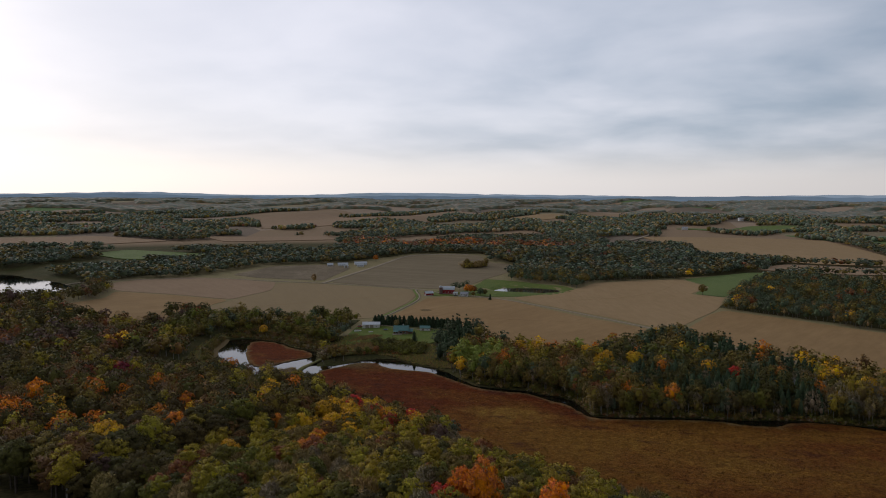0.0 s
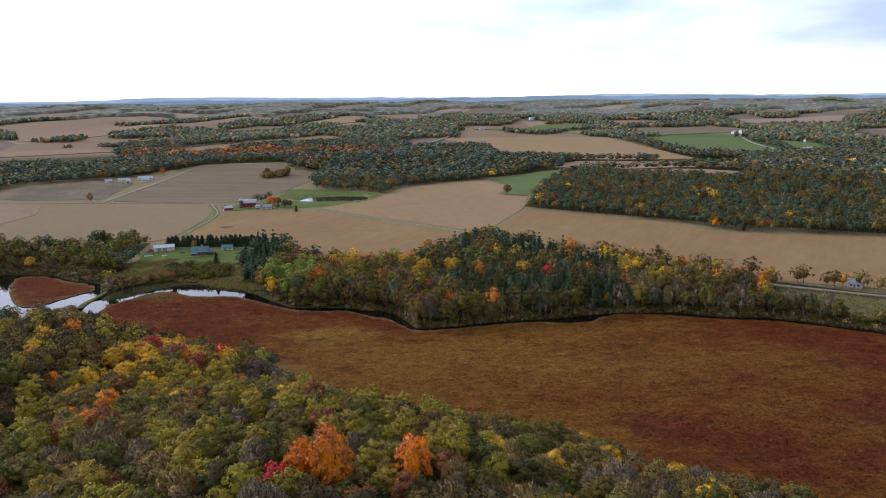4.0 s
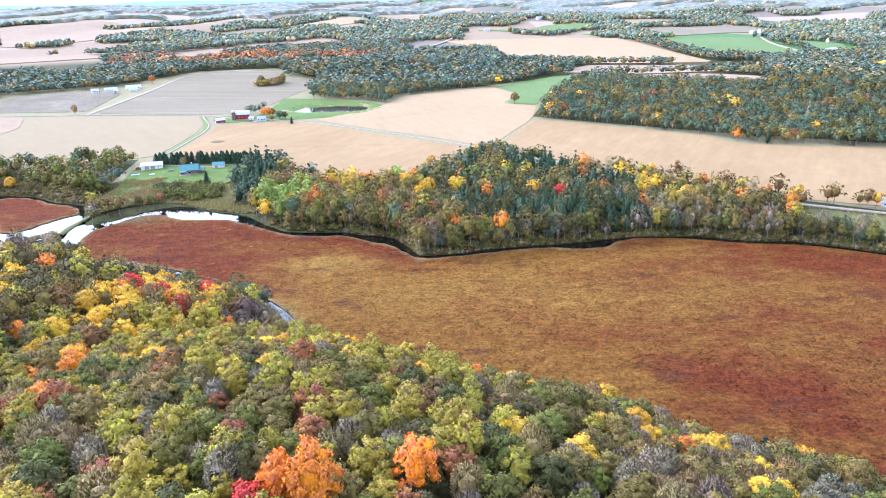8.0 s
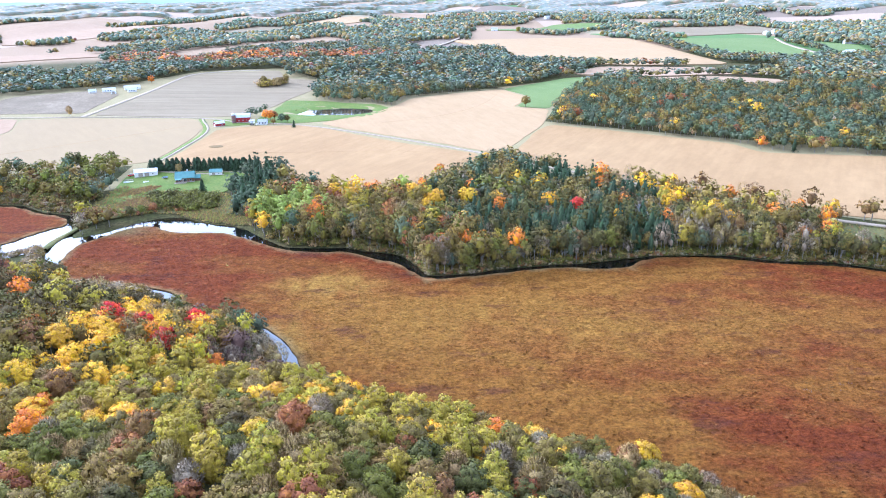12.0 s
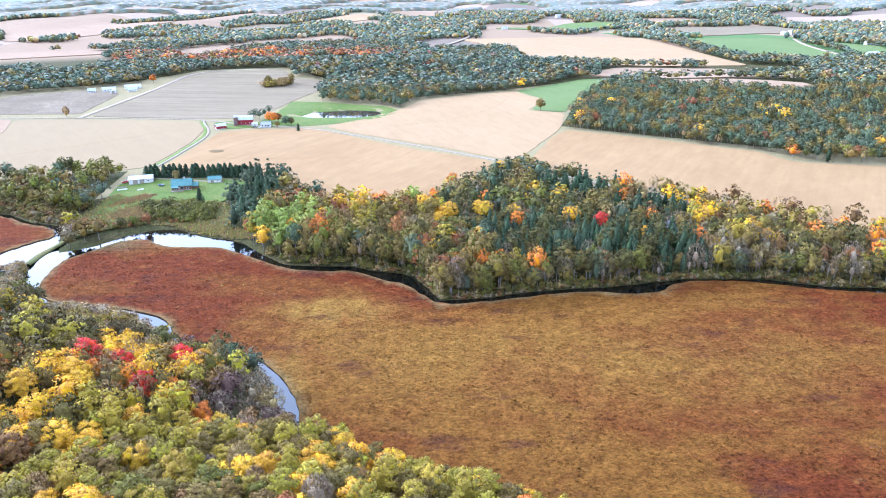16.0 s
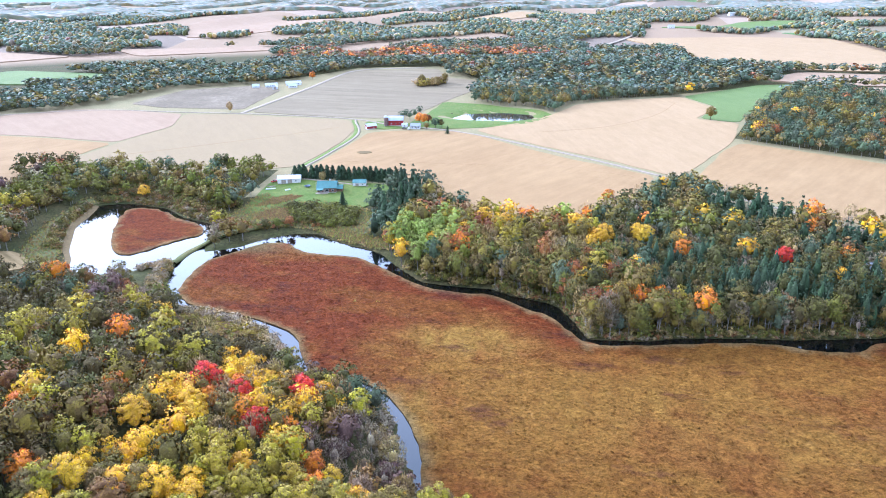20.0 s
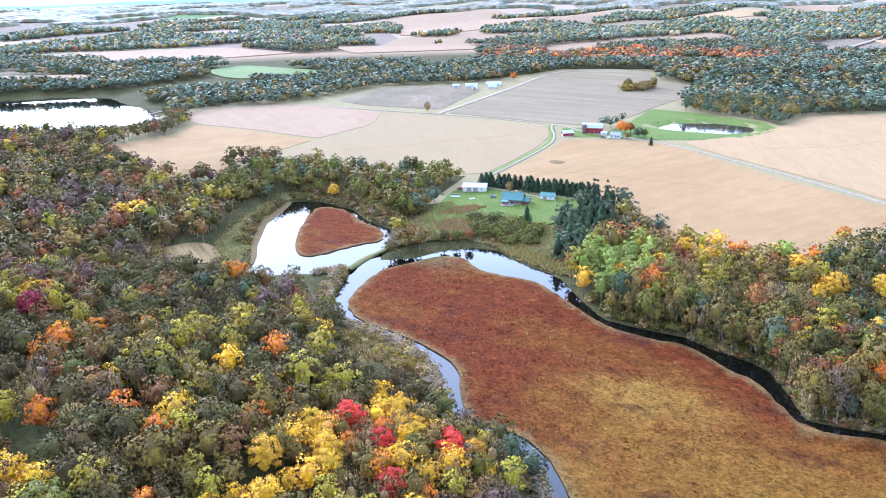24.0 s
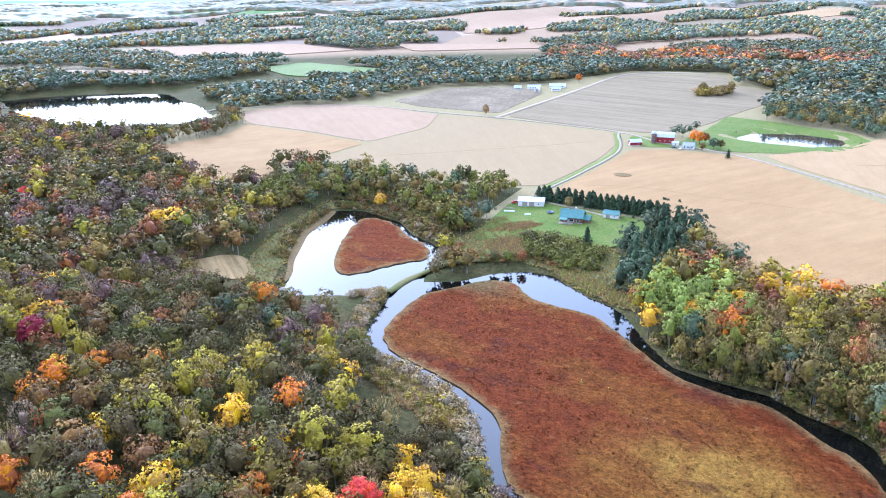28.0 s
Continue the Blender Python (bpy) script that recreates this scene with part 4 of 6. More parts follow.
def tree(x, y, tint, size=1.0, place="in the hillside wood", group="trees of the near hillside", kind=None, tall=1.0):
    """One tree with its trunk and crown, rooted in the ground."""
    kind = kind or ("linden_tree" if tint == "olive" and tree_rng.random() < 0.42 else KIND_OF[tint])
    shape = SHAPE_OF[kind]
    if shape == "broad" and size > 1.2:
        shape = "great"
    z = float(land(x, y))
    root = new(kind)
    root.empty_display_size = 0.5
    root.matrix_basis = Matrix.LocRotScale((x, y, z - (2.0 if y > 560 and shape != "pine" else 0.9) * size), Euler((0, 0, tree_rng.uniform(0, 6.28))), (size, size, size * tall))
    for name, mesh in (("trunk", tree_rng.choice(TRUNKS[shape])), ("crown", tree_rng.choice(FINE[shape]))):
        ob = new(name, mesh)
        ob.parent = root
        if name == "crown":
            v = tree_rng.uniform(0.82, 1.2)
            ob.color = [c * v * tree_rng.uniform(0.93, 1.07) for c in TINTS[tint]] + [1]
    what = kind.split("_")[0] if kind != "bare_tree" else "tree"
    crown = "needles" if kind == "pine_tree" else "crown"
    return tagged(root, f"{what} with {TINT_WORDS[tint]} {crown} {place}", "tree", group)


# Trees that stand out: place, colour, size.
HEROES = [
    (80, 471, "red", 1.0), (-10, 481, "gold", 1.35), (-16, 488, "gold", 1.0), (8, 492, "gold", 1.1), (29, 603, "gold", 1.0), (86, 837, "olive", 1.4), (-421, 828, "tan", 1.25), (36, 618, "dark_green", 0.9), (45, 626, "dark_green", 0.7),
    (-134, 284, "red", 1.15), (-142, 276, "gold", 1.2), (-126, 290, "orange", 1.0), (-120, 281, "red", 0.9), (-113, 287, "green", 1.0), (-118, 295, "gold", 1.0), (-127, 274, "orange", 1.0),
    (-108, 299, "red", 0.85), (-104, 293, "orange", 0.9), (-100, 300, "gold", 0.95), (-138, 253, "gold", 1.25), (-87, 258, "orange", 1.0), (-80, 254, "gold", 1.0), (-21, 93, "flame", 1.22), (-27, 95, "flame", 1.0),
    (-5.5, 106, "flame", 1.0), (-11, 88, "pine", 0.8), (-31, 92, "red", 1.15), (-2, 200, "gold", 0.9), (-40, 247, "gold", 1.1), (-24, 240, "gold", 1.0), (-52, 250, "yellow_green", 1.1),
    (-169, 279, "orange", 1.15), (-161, 287, "orange", 1.0), (-339, 546, "gold", 1.0), (-411, 420, "gold", 1.3), (-109, 478, "lime", 1.4), (-100, 470, "lime", 1.3), (-93, 478, "lime", 1.25),
    (-117, 487, "lime", 1.2), (-104, 486, "lime", 1.3), (-158, 757, "pine", 0.62), (-196, 797, "orange", 1.15), (-190, 793, "orange", 1.2), (-187, 799, "rust", 1.0), (-175, 779, "blue_green", 1.1), (-170, 783, "dark_green", 0.9), (-182, 772, "olive", 0.7), (-182, 538, "pine", 1.0), (-217, 590, "tan", 0.8),
    (93, 176, "pine", 1.05), (57, 150, "orange", 1.05), (63, 158, "orange", 1.0), (55, 175, "gold", 1.1), (42, 162, "gold", 0.95), (37, 152, "yellow_green", 1.0), (-8, 558, "orange", 1.0), (-67, 500, "gold", 1.1), (-80, 507, "gold", 1.2),
    (-26, 503, "gold", 1.2), (13, 487, "gold", 1.2), (31, 471, "orange", 1.1), (103, 456, "gold", 0.9), (138, 439, "gold", 0.95), (137, 477, "yellow_green", 1.3), (165, 466, "gold", 1.1), (-123, 226, "gold", 1.1),
    (-101, 246, "gold", 1.1), (-125, 262, "gold", 1.1), (-30, 201, "gold", 1.1), (-15, 194, "gold", 0.95), (13, 232, "gold", 0.9), (-98, 152, "orange", 1.3), (-90, 145, "rust", 1.4), (-104, 147, "rust", 1.2), (-281, 281, "crimson", 1.5), (-250, 285, "orange", 1.2), (-526, 500, "gold", 1.1), (-510, 393, "red", 1.1),
    (-128, 266, "gold", 1.25), (-120, 300, "gold", 1.0), (-105, 294, "red", 0.9), (-107, 266, "red", 0.95), (-82, 248, "orange", 1.05), (-75, 247, "gold", 0.95), (-157, 270, "orange", 1.2), (-167, 244, "orange", 1.3), (-147, 222, "orange", 1.1), (-128, 242, "gold", 1.2), (-255, 1039, "olive", 1.5), (-234, 1034, "tan", 1.4), (-228, 1058, "olive", 1.4), (-422, 1068, "orange", 1.2), (-288, 262, "crimson", 1.3), (-300, 300, "orange", 1.3), (-240, 300, "orange", 1.2), (-228, 484, "rust", 1.0), (-236, 478, "olive", 0.9), (-218, 495, "dark_green", 0.8), (-206, 505, "rust", 0.75), (-212, 499, "green", 0.7),
]
for x, y, tint, size in HEROES:
    tree(x, y, tint, size * (1.25 if tint == "red" and y > 150 else 1.15 if 420 < y < 600 and tint not in ("pine", "dark_green", "rust") else 1.0), "standing out among its neighbours" if y < 560 else "by the fields", "bright autumn trees", tall=1.5 if tint == "flame" else 1.0)

# A shelter belt of spruces behind the house, in two rows.
belt_rng = random.Random(3)
for k in range(40):
    u = k / 39
    x, y = -242 + 84 * u + belt_rng.uniform(-1, 1), 597.5 + 1.5 * math.sin(3 * u) + (k % 2) * 3
    if 13 < k < 16:
        continue
    tree(x, y, "pine", belt_rng.uniform(0.95, 1.15), "in a shelter belt behind the house", "spruces of the shelter belt", tall=0.76)

# ---- where woods may stand ----
OPEN = [o for *_, o in FIELDS] + [o for _, o in FAR_FIELDS] + [LAKE, FARM_POND,
        [(-600, 812), (-398, 812), (-392, 1140), (-470, 1030), (-570, 960)], [(-262, 800), (-262, 810), (-150, 800), (-140, 760), (-235, 745)], [(-268, 812), (-235, 812), (-232, 600), (-262, 600)],
        [(-262, 570), (-262, 602), (-155, 606), (-155, 585)], [(-215, 905), (-215, 960), (-176, 968), (-168, 915)], [(-1070, 690), (-1030, 742), (-975, 785), (-900, 806), (-820, 772), (-745, 745), (-700, 700)],
        [(-362, 395), (-316, 416), (-296, 392), (-322, 362), (-345, 372)], [(-306, 408), (-290, 410), (-262, 427), (-247, 441), (-233, 405), (-250, 392), (-285, 384)], [(x + 45, y - 30) for x, y in LAKE], [(x - 10, y + 18) for x, y in LAKE], [(-150, 352), (-165, 366), (-198, 366), (-176, 328), (-152, 330)], [(20, 590), (60, 640), (110, 790), (80, 850), (70, 800), (40, 660), (-10, 680), (-140, 780), (-150, 770), (10, 640)]]


def open_land(x, y):
    """Whether a place is kept free of trees."""
    free = outline_distance(x, y, BASIN) < np.where((x < -60) & (x > -250) & (y < 440) & (y > 280), np.where(x < -128, 10.0, 5.0), 1.5)
    for o in OPEN:
        xs, ys = [p[0] for p in o], [p[1] for p in o]
        near = (x > min(xs) - 8) & (x < max(xs) + 8) & (y > min(ys) - 8) & (y < max(ys) + 8)
        if near.any():
            free[near] |= outline_distance(x[near], y[near], list(o)) < np.where(y[near] > 595, 5.0, 2.0)
    for *_, width, line in ROADS:
        for (ax, ay), (bx, by) in zip(line, line[1:]):
            dx, dy = bx - ax, by - ay
            u = np.clip(((x - ax) * dx + (y - ay) * dy) / (dx * dx + dy * dy), 0, 1)
            free |= np.hypot(x - ax - u * dx, y - ay - u * dy) < width * 0.5 + np.where(y > 560, 9.0, 3.5)
    return free


def open_share(x, y):
    """How much of the distance is farmland: more of it in the north-west."""
    return -0.35 + 0.34 * smooth(0, -600, x) * smooth(1450, 1900, np.hypot(x, y))


def candidates(spacing, near, far, seed):
    """Uneven places for trees between two distances from the drone's stretch of the valley, inside its wedge of view."""
    rng = np.random.RandomState(seed)
    ax, ay = np.meshgrid(np.arange(-far, far, spacing), np.arange(-20, far + 60, spacing * 0.9))
    ax[1::2] += spacing * 0.5
    x, y = (ax + rng.uniform(-0.4, 0.4, ax.shape) * spacing).ravel(), (ay + rng.uniform(-0.4, 0.4, ay.shape) * spacing).ravel()
    r = np.hypot(x + 10, y - 60)
    left, right = np.degrees(np.arctan2(-(x + 22), y - 60)), np.degrees(np.arctan2(x, y + 75))
    ok = (r >= near) & (r < far) & (left < 72) & (right < 36) & (y > 46)
    x, y = x[ok], y[ok]
    ok = ~open_land(x, y)
    for hx, hy, _, size in HEROES:
        ok &= np.hypot(x - hx, y - hy) > 4.2 * size
    west = (x < -175) & (y < 620)
    ok &= ~west | (rng.rand(len(x)) < 0.57)
    wood = swell(x, y, 700, 8) + 0.5 * swell(x, y, 300, 9) > open_share(x, y)
    ok &= wood | (np.hypot(x, y) < 1150)
    return x[ok], y[ok]


ZONES = [  # name, test, tints with weights
    ("the lime poplar stand", lambda x, y: np.hypot(x + 103, y - 474) < 24, {"lime": 6, "gold": 1, "tan": 1, "rust": 1}),
    ("the pine shelter belt", lambda x, y: (x > -178) & (x < -130) & (y > 490) & (y < 615), {"pine": 4, "blue_green": 3}),
    ("the pine plantation", lambda x, y: (x > 12) & (x < 128) & (y > 416) & (y < 470), {"pine": 11, "dark_green": 4, "grey": 1.5, "tan": 1, "olive": 1}),
    ("the white pine group", lambda x, y: (np.hypot(x - 75, y - 545) < 24) | (np.hypot(x - 122, y - 500) < 17), {"pine": 9, "dark_green": 2}),
    ("the eastern creek bank", lambda x, y: (x > 105) & (x < 330) & (y > 360) & (y < 560), {"yellow_green": 14, "tan": 14, "grey": 12, "olive": 20, "gold": 3, "orange": 1.5, "bronze": 10, "dark_green": 14, "green": 8}),
    ("the bright creek-side stand", lambda x, y: (x > -150) & (x < -15) & (y > 428) & (y < 535) & (y > 440 - 0.2 * x), {"gold": 11, "orange": 6, "rust": 7, "yellow_green": 17, "olive": 18, "tan": 14, "lime": 4, "dark_green": 10, "grey": 10}),
    ("the peninsula wood", lambda x, y: (x > -175) & (x < 300) & (y > 380) & (y < 640) & (y > 452 - 0.1 * x), {"pine": 24, "dark_green": 22, "blue_green": 10, "tan": 6, "olive": 18, "grey": 6, "gold": 4, "orange": 1.5, "green": 8, "rust": 3, "yellow_green": 6}),
    ("the creek-side wood", lambda x, y: (x > -175) & (x < 320) & (y > 360) & (y < 640), {"grey": 9, "tan": 12, "olive": 30, "blue_green": 8, "rust": 5, "orange": 3, "green": 16, "gold": 5, "dark_green": 10, "yellow_green": 12}),
    ("the grey thicket", lambda x, y: np.hypot(x + 72, y - 274) < 22, {"grey": 6, "purple": 3, "tan": 3, "bronze": 2, "olive": 1}),
    ("the scarlet maple stand", lambda x, y: np.hypot(x + 122, y - 286) < 22, {"orange": 3, "gold": 4, "olive": 3, "tan": 3, "red": 1}),
    ("the golden slope", lambda x, y: (x > -142) & (x < 30) & (y > 180) & (y < 300), {"yellow_green": 42, "gold": 14, "olive": 22, "tan": 8, "grey": 5, "orange": 4, "green": 8, "bronze": 5}),
    ("the near hillside", lambda x, y: (x > -130) & (y < 180) & (x < 25), {"olive": 30, "green": 18, "tan": 14, "grey": 7, "yellow_green": 24, "rust": 3, "dark_green": 14, "umber": 8, "gold": 1.5, "bronze": 6}),
    ("the marsh-side slope", lambda x, y: (x > 0) & (y < 300), {"tan": 22, "olive": 26, "gold": 5, "grey": 18, "green": 10, "dark_green": 7, "rust": 4, "yellow_green": 9}),
    ("the dark eastern wood", lambda x, y: (x > 60) & (y > 560) & (y < 1050), {"dark_green": 26, "blue_green": 34, "tan": 9, "olive": 20, "grey": 3, "gold": 3, "rust": 3, "bronze": 6}),
    ("the orange hill", lambda x, y: (x > -620) & (x < -120) & (y > 1270) & (y < 1500), {"orange": 24, "rust": 22, "tan": 12, "dark_green": 12, "olive": 16, "blue_green": 16}),
    ("the purple grove", lambda x, y: np.hypot(x + 455, y - 410) < 45, {"purple": 4, "grey": 4, "rust": 1, "dark_green": 3, "olive": 3}),
    ("the house wood", lambda x, y: (x > -430) & (x < -250) & (y > 495) & (y < 630), {"dark_green": 20, "blue_green": 14, "green": 36, "olive": 24, "tan": 4, "bronze": 4, "gold": 1.5}),
    # umber paints the dim corner light into these olive-brown western zones
    ("the western slope", lambda x, y: (x < -130) & (x > -260) & (y < 345), {"olive": 30, "yellow_green": 12, "umber": 30, "bronze": 9, "gold": 3, "orange": 4, "dark_green": 18, "tan": 5, "grey": 6, "purple": 2, "rust": 3, "green": 6}),
    ("the western woods", lambda x, y: (x < -100) & (y < 700), {"olive": 26, "dark_green": 26, "umber": 22, "bronze": 9, "purple": 4, "rust": 3, "tan": 5, "grey": 6, "yellow_green": 12, "orange": 2, "gold": 1.2, "orange": 1, "green": 7, "blue_green": 5}),
    # blue_green leads here to put some distance haze into the leaf colour
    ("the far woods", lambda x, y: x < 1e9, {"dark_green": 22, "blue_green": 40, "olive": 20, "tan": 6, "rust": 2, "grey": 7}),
]


def tints_for(x, y, seed):
    """A zone and a tint for each place; like stands with like."""
    rng = np.random.RandomState(seed)
    drift = 0.5 + 0.5 * np.clip(swell(x, y, 60, 31), -1, 1)
    zone, tint, left = np.full(len(x), -1), np.empty(len(x), object), np.ones(len(x), bool)
    for k, (_, test, weights) in enumerate(ZONES):
        here = left & test(x, y)
        names, w = list(weights), np.cumsum(np.array(list(weights.values()), float))
        pick = (rng.rand(here.sum()) * 0.72 + drift[here] * 0.28) * w[-1]
        tint[here] = np.array(names, object)[np.clip(np.searchsorted(w, pick), 0, len(names) - 1)]
        zone[here], left = k, left & ~here
    return zone, tint


x, y = candidates(6.1, 0, 205, 11)
zone, tint = tints_for(x, y, 12)
for i in range(len(x)):
    s = tree_rng.uniform(0.8, 1.3) * (1.35 if x[i] < -150 else 1.0)
    tree(float(x[i]), float(y[i]), tint[i], s, "in " + ZONES[zone[i]][0], "trees of " + ZONES[zone[i]][0], tall=tree_rng.uniform(0.88, 1.1))


def low_crowns(lobes, per, leaf, levels, arms, twigs):
    return {"broad": [broad_crown(60 + s, lobes, per, leaf, 2, boughs=False) for s in range(6)], "poplar": [poplar_crown(70 + s, lobes, per, leaf, 2, False) for s in range(3)],
            "pine": [pine_crown(80 + s, levels, arms, leaf * 1.05, 3) for s in range(3)], "bare": [bare_crown(90 + s, twigs, leaf) for s in range(3)]}


def woods(name, x, y, tint, crowns, label, seed, trunks=True, size=(0.75, 1.25), fat=1.0, category="woodland", mat="leaves_joined"):
    """Many trees joined into one wood."""
    rng = np.random.RandomState(seed)
    z, vs, fs, ns, ts, n = land(x, y), [], [], [], [], 0
    front = (outline_distance(x, y, BASIN) < 32) & (y > 385) & (x > -130) if trunks else np.zeros(len(x), bool)
    stem = limb((0, 0, -1), (0, 0, 9), 0.2, 0.12, 4)
    for i in range(len(x)):
        shape = SHAPE_OF[KIND_OF[tint[i]]]
        v, f, m = crowns[shape][rng.randint(len(crowns[shape]))]
        a, s = rng.uniform(0, 6.28), rng.uniform(*size) * (1.38 if trunks and x[i] < -150 and y[i] < 460 else 1.15 if trunks and y[i] < 620 else 1.0) * (1.15 if front[i] else 1.0)
        col = np.array(TINTS[tint[i]]) * rng.uniform(0.8, 1.2) * rng.uniform(0.94, 1.06, 3)
        c = np.tile(col, (len(v), 1))
        if trunks:
            v, f, m = join((v, f, m), stem)
            c = np.concatenate([c, np.tile((0.24, 0.21, 0.175), (len(stem[0]), 1))])
        ca, sa, sz = math.cos(a), math.sin(a), s * rng.uniform(0.88, 1.1) * (1.18 if front[i] else 1.0)
        vs.append(np.stack([(v[:, 0] * ca - v[:, 1] * sa) * s * fat + x[i], (v[:, 0] * sa + v[:, 1] * ca) * s * fat + y[i], v[:, 2] * sz + z[i] - (0.2 if category == "shrubs" else 0.9 * s)], 1))
        ns.append(np.stack([m[:, 0] * ca - m[:, 1] * sa, m[:, 0] * sa + m[:, 1] * ca, m[:, 2]], 1))
        fs.append(f + n)
        ts.append(c)
        n += len(v)
    ob = big_mesh(name, np.concatenate(vs), np.concatenate(fs), M[mat], np.concatenate(ts), normals=np.concatenate(ns))
    return tagged(ob, label, category, kind="stuff")


near_crowns, mid_crowns, far_crowns = low_crowns(14, 36, 0.33, 10, 7, 420), low_crowns(9, 13, 0.62, 6, 5, 110), low_crowns(6, 5, 1.4, 4, 3, 30)
x, y = candidates(6.6, 205, 440, 13)
zone, tint = tints_for(x, y, 14)
for k in sorted(set(zone)):
    here = zone == k
    woods("woodland", x[here], y[here], tint[here], near_crowns, "mixed autumn trees filling " + ZONES[k][0], 100 + k)
x, y = candidates(7.7, 440, 920, 15)
zone, tint = tints_for(x, y, 16)
for k in sorted(set(zone)):
    here = zone == k
    woods("woodland", x[here], y[here], tint[here], mid_crowns, "dense autumn trees of " + ZONES[k][0], 120 + k, True, (0.8, 1.25), 1.15)
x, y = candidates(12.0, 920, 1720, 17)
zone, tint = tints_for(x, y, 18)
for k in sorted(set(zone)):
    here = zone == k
    woods("woodland", x[here], y[here], tint[here], far_crowns, "distant autumn trees of " + ZONES[k][0], 140 + k, False, (0.9, 1.25), 1.7, mat="leaves_far_haze")

# Low bushes and saplings that fringe the banks and the feet of the woods.
bush_crowns = {k: [broad_crown(160 + s, 7, 14, 0.5, 1, 3.4, 3.0, 2.4, False) for s in range(4)] for k in ("broad", "poplar", "bare", "pine")}


def fringe(name, line, reach, gap, tints, label, seed, size=(0.25, 0.6), dry=0.8):
    """Bushes along a line, scattered over a strip on its left-hand side."""
    rng, xs, ys = np.random.RandomState(seed), [], []
    for (ax, ay), (bx, by) in zip(line, line[1:]):
        length = math.hypot(bx - ax, by - ay)
        nx, ny = -(by - ay) / length, (bx - ax) / length
        for _ in range(int(length / gap) + 1):
            u, o = rng.rand(), rng.uniform(*reach)
            xs.append(ax + (bx - ax) * u + nx * o)
            ys.append(ay + (by - ay) * u + ny * o)
    xs, ys = np.array(xs), np.array(ys)
    keep = outline_distance(xs, ys, BASIN) > dry
    return woods(name, xs[keep], ys[keep], rng.choice(tints, keep.sum()), bush_crowns, label, seed, False, size, category="shrubs")


fringe("shrubs", NORTH_BANK[9:-2], (0.6, 12), 0.45, ["olive", "green", "tan", "dark_green", "green", "dark_green", "olive"], "low mixed shrubs lining the creek bank below the wood", 201, (0.3, 0.95))
fringe("shrubs", NORTH_BANK[12:-2], (0.2, 3.2), 0.3, ["olive", "tan", "green", "grey", "rust", "dark_green"], "rank grass and low brush hanging over the dark creek", 208, (0.18, 0.45), 0.2)
fringe("shrubs", FOREST_EDGE[3:], (0.5, 9), 0.5, ["tan", "olive", "grey", "grey", "tan"], "pale brush at the edge of the marsh", 202, (0.3, 0.8))
fringe("shrubs", CREEK_SOUTH[:-1], (0.8, 8), 0.5, ["grey", "tan", "olive", "grey"], "grey-brown brush along the narrow creek", 203, (0.3, 0.8))
fringe("shrubs", [(-300, 408), (-288, 415), (-262, 432), (-246, 430), (-236, 402)], (-1, 10), 0.45, ["olive", "green", "dark_green", "gold", "tan"], "bushes on the neck of land between pond and creek", 204)
fringe("shrubs", POND_SHORE[1:-1], (1.5, 9), 0.6, ["olive", "dark_green", "bronze", "green", "grey", "olive"], "brush and saplings round the beaver pond", 207, (0.3, 0.75))
fringe("shrubs", [(-258, 512), (-236, 494), (-222, 500), (-205, 512), (-180, 514)], (-4, 5), 0.5, ["rust", "green", "olive", "dark_green"], "russet and green bushes at the foot of the lawn", 205)
fringe("shrubs", [(-212, 522), (-196, 530), (-176, 520), (-168, 524)], (-12, 14), 0.16, ["green", "green", "dark_green", "green"], "dense green bushes on the slope below the house", 206, (0.5, 1.15))

# Trees that lean out over the creek.
line = NORTH_BANK[8:-3]
rng = np.random.RandomState(41)
xs, ys = [], []
for (ax, ay), (bx, by) in zip(line, line[1:]):
    length = math.hypot(bx - ax, by - ay)
    for _ in range(int(length / 3.2) + 1):
        u, o = rng.rand(), rng.uniform(1.0, 5.5)
        xs.append(ax + (bx - ax) * u - (by - ay) / length * o)
        ys.append(ay + (by - ay) * u + (bx - ax) / length * o)
xs, ys = np.array(xs), np.array(ys)
keep = (outline_distance(xs, ys, BASIN) > 0.8) & (xs > -86)
woods("woodland", xs[keep], ys[keep], rng.choice(["grey", "tan", "olive", "grey", "olive", "dark_green", "dark_green", "green", "blue_green"], keep.sum()), near_crowns, "grey and green trees leaning over the dark creek", 42, True, (0.65, 1.05))

# Farther off each crown is one or two rounded forms; beyond that the canopy runs together.
speck_crowns = {k: [join(puff(rng, np.array((3.6, 3.6, 5.2)), np.array((0, 0, 6.5)), 0.2), puff(rng, np.array((2.6, 2.6, 3.4)), np.array((2.2, 1.0, 5.5)), 0.2)) for _ in range(6)] for k in ("broad", "poplar", "pine", "bare")}
x, y = candidates(12.0, 1720, 2750, 19)
zone, tint = tints_for(x, y, 20)
for k in sorted(set(zone)):
    here = zone == k
    woods("woodland", x[here], y[here], tint[here], speck_crowns, "far autumn trees of " + ZONES[k][0], 160 + k, False, (0.8, 1.4), 1.35, mat="leaves_far_haze")
gx, gy, quads = sheet(np.arange(-4300, 3000, 12.5), np.arange(900, 4640, 12.5))
rng = np.random.RandomState(21)
jx, jy = gx + rng.uniform(-5, 5, gx.shape), gy + rng.uniform(-5, 5, gx.shape)
r, ang = np.hypot(jx, jy), np.degrees(np.arctan2(-(jx + 22), jy - 30))
wooded = (swell(jx, jy, 700, 8) + 0.5 * swell(jx, jy, 300, 9) > open_share(jx, jy) + 0.15 - 0.4 * smooth(2800, 3900, r)) & (r > 2700) & (r < 4630) & (ang < 74) & (ang > -36)
for _, o in FAR_FIELDS:
    wooded &= outline_distance(jx, jy, list(o)) > 10
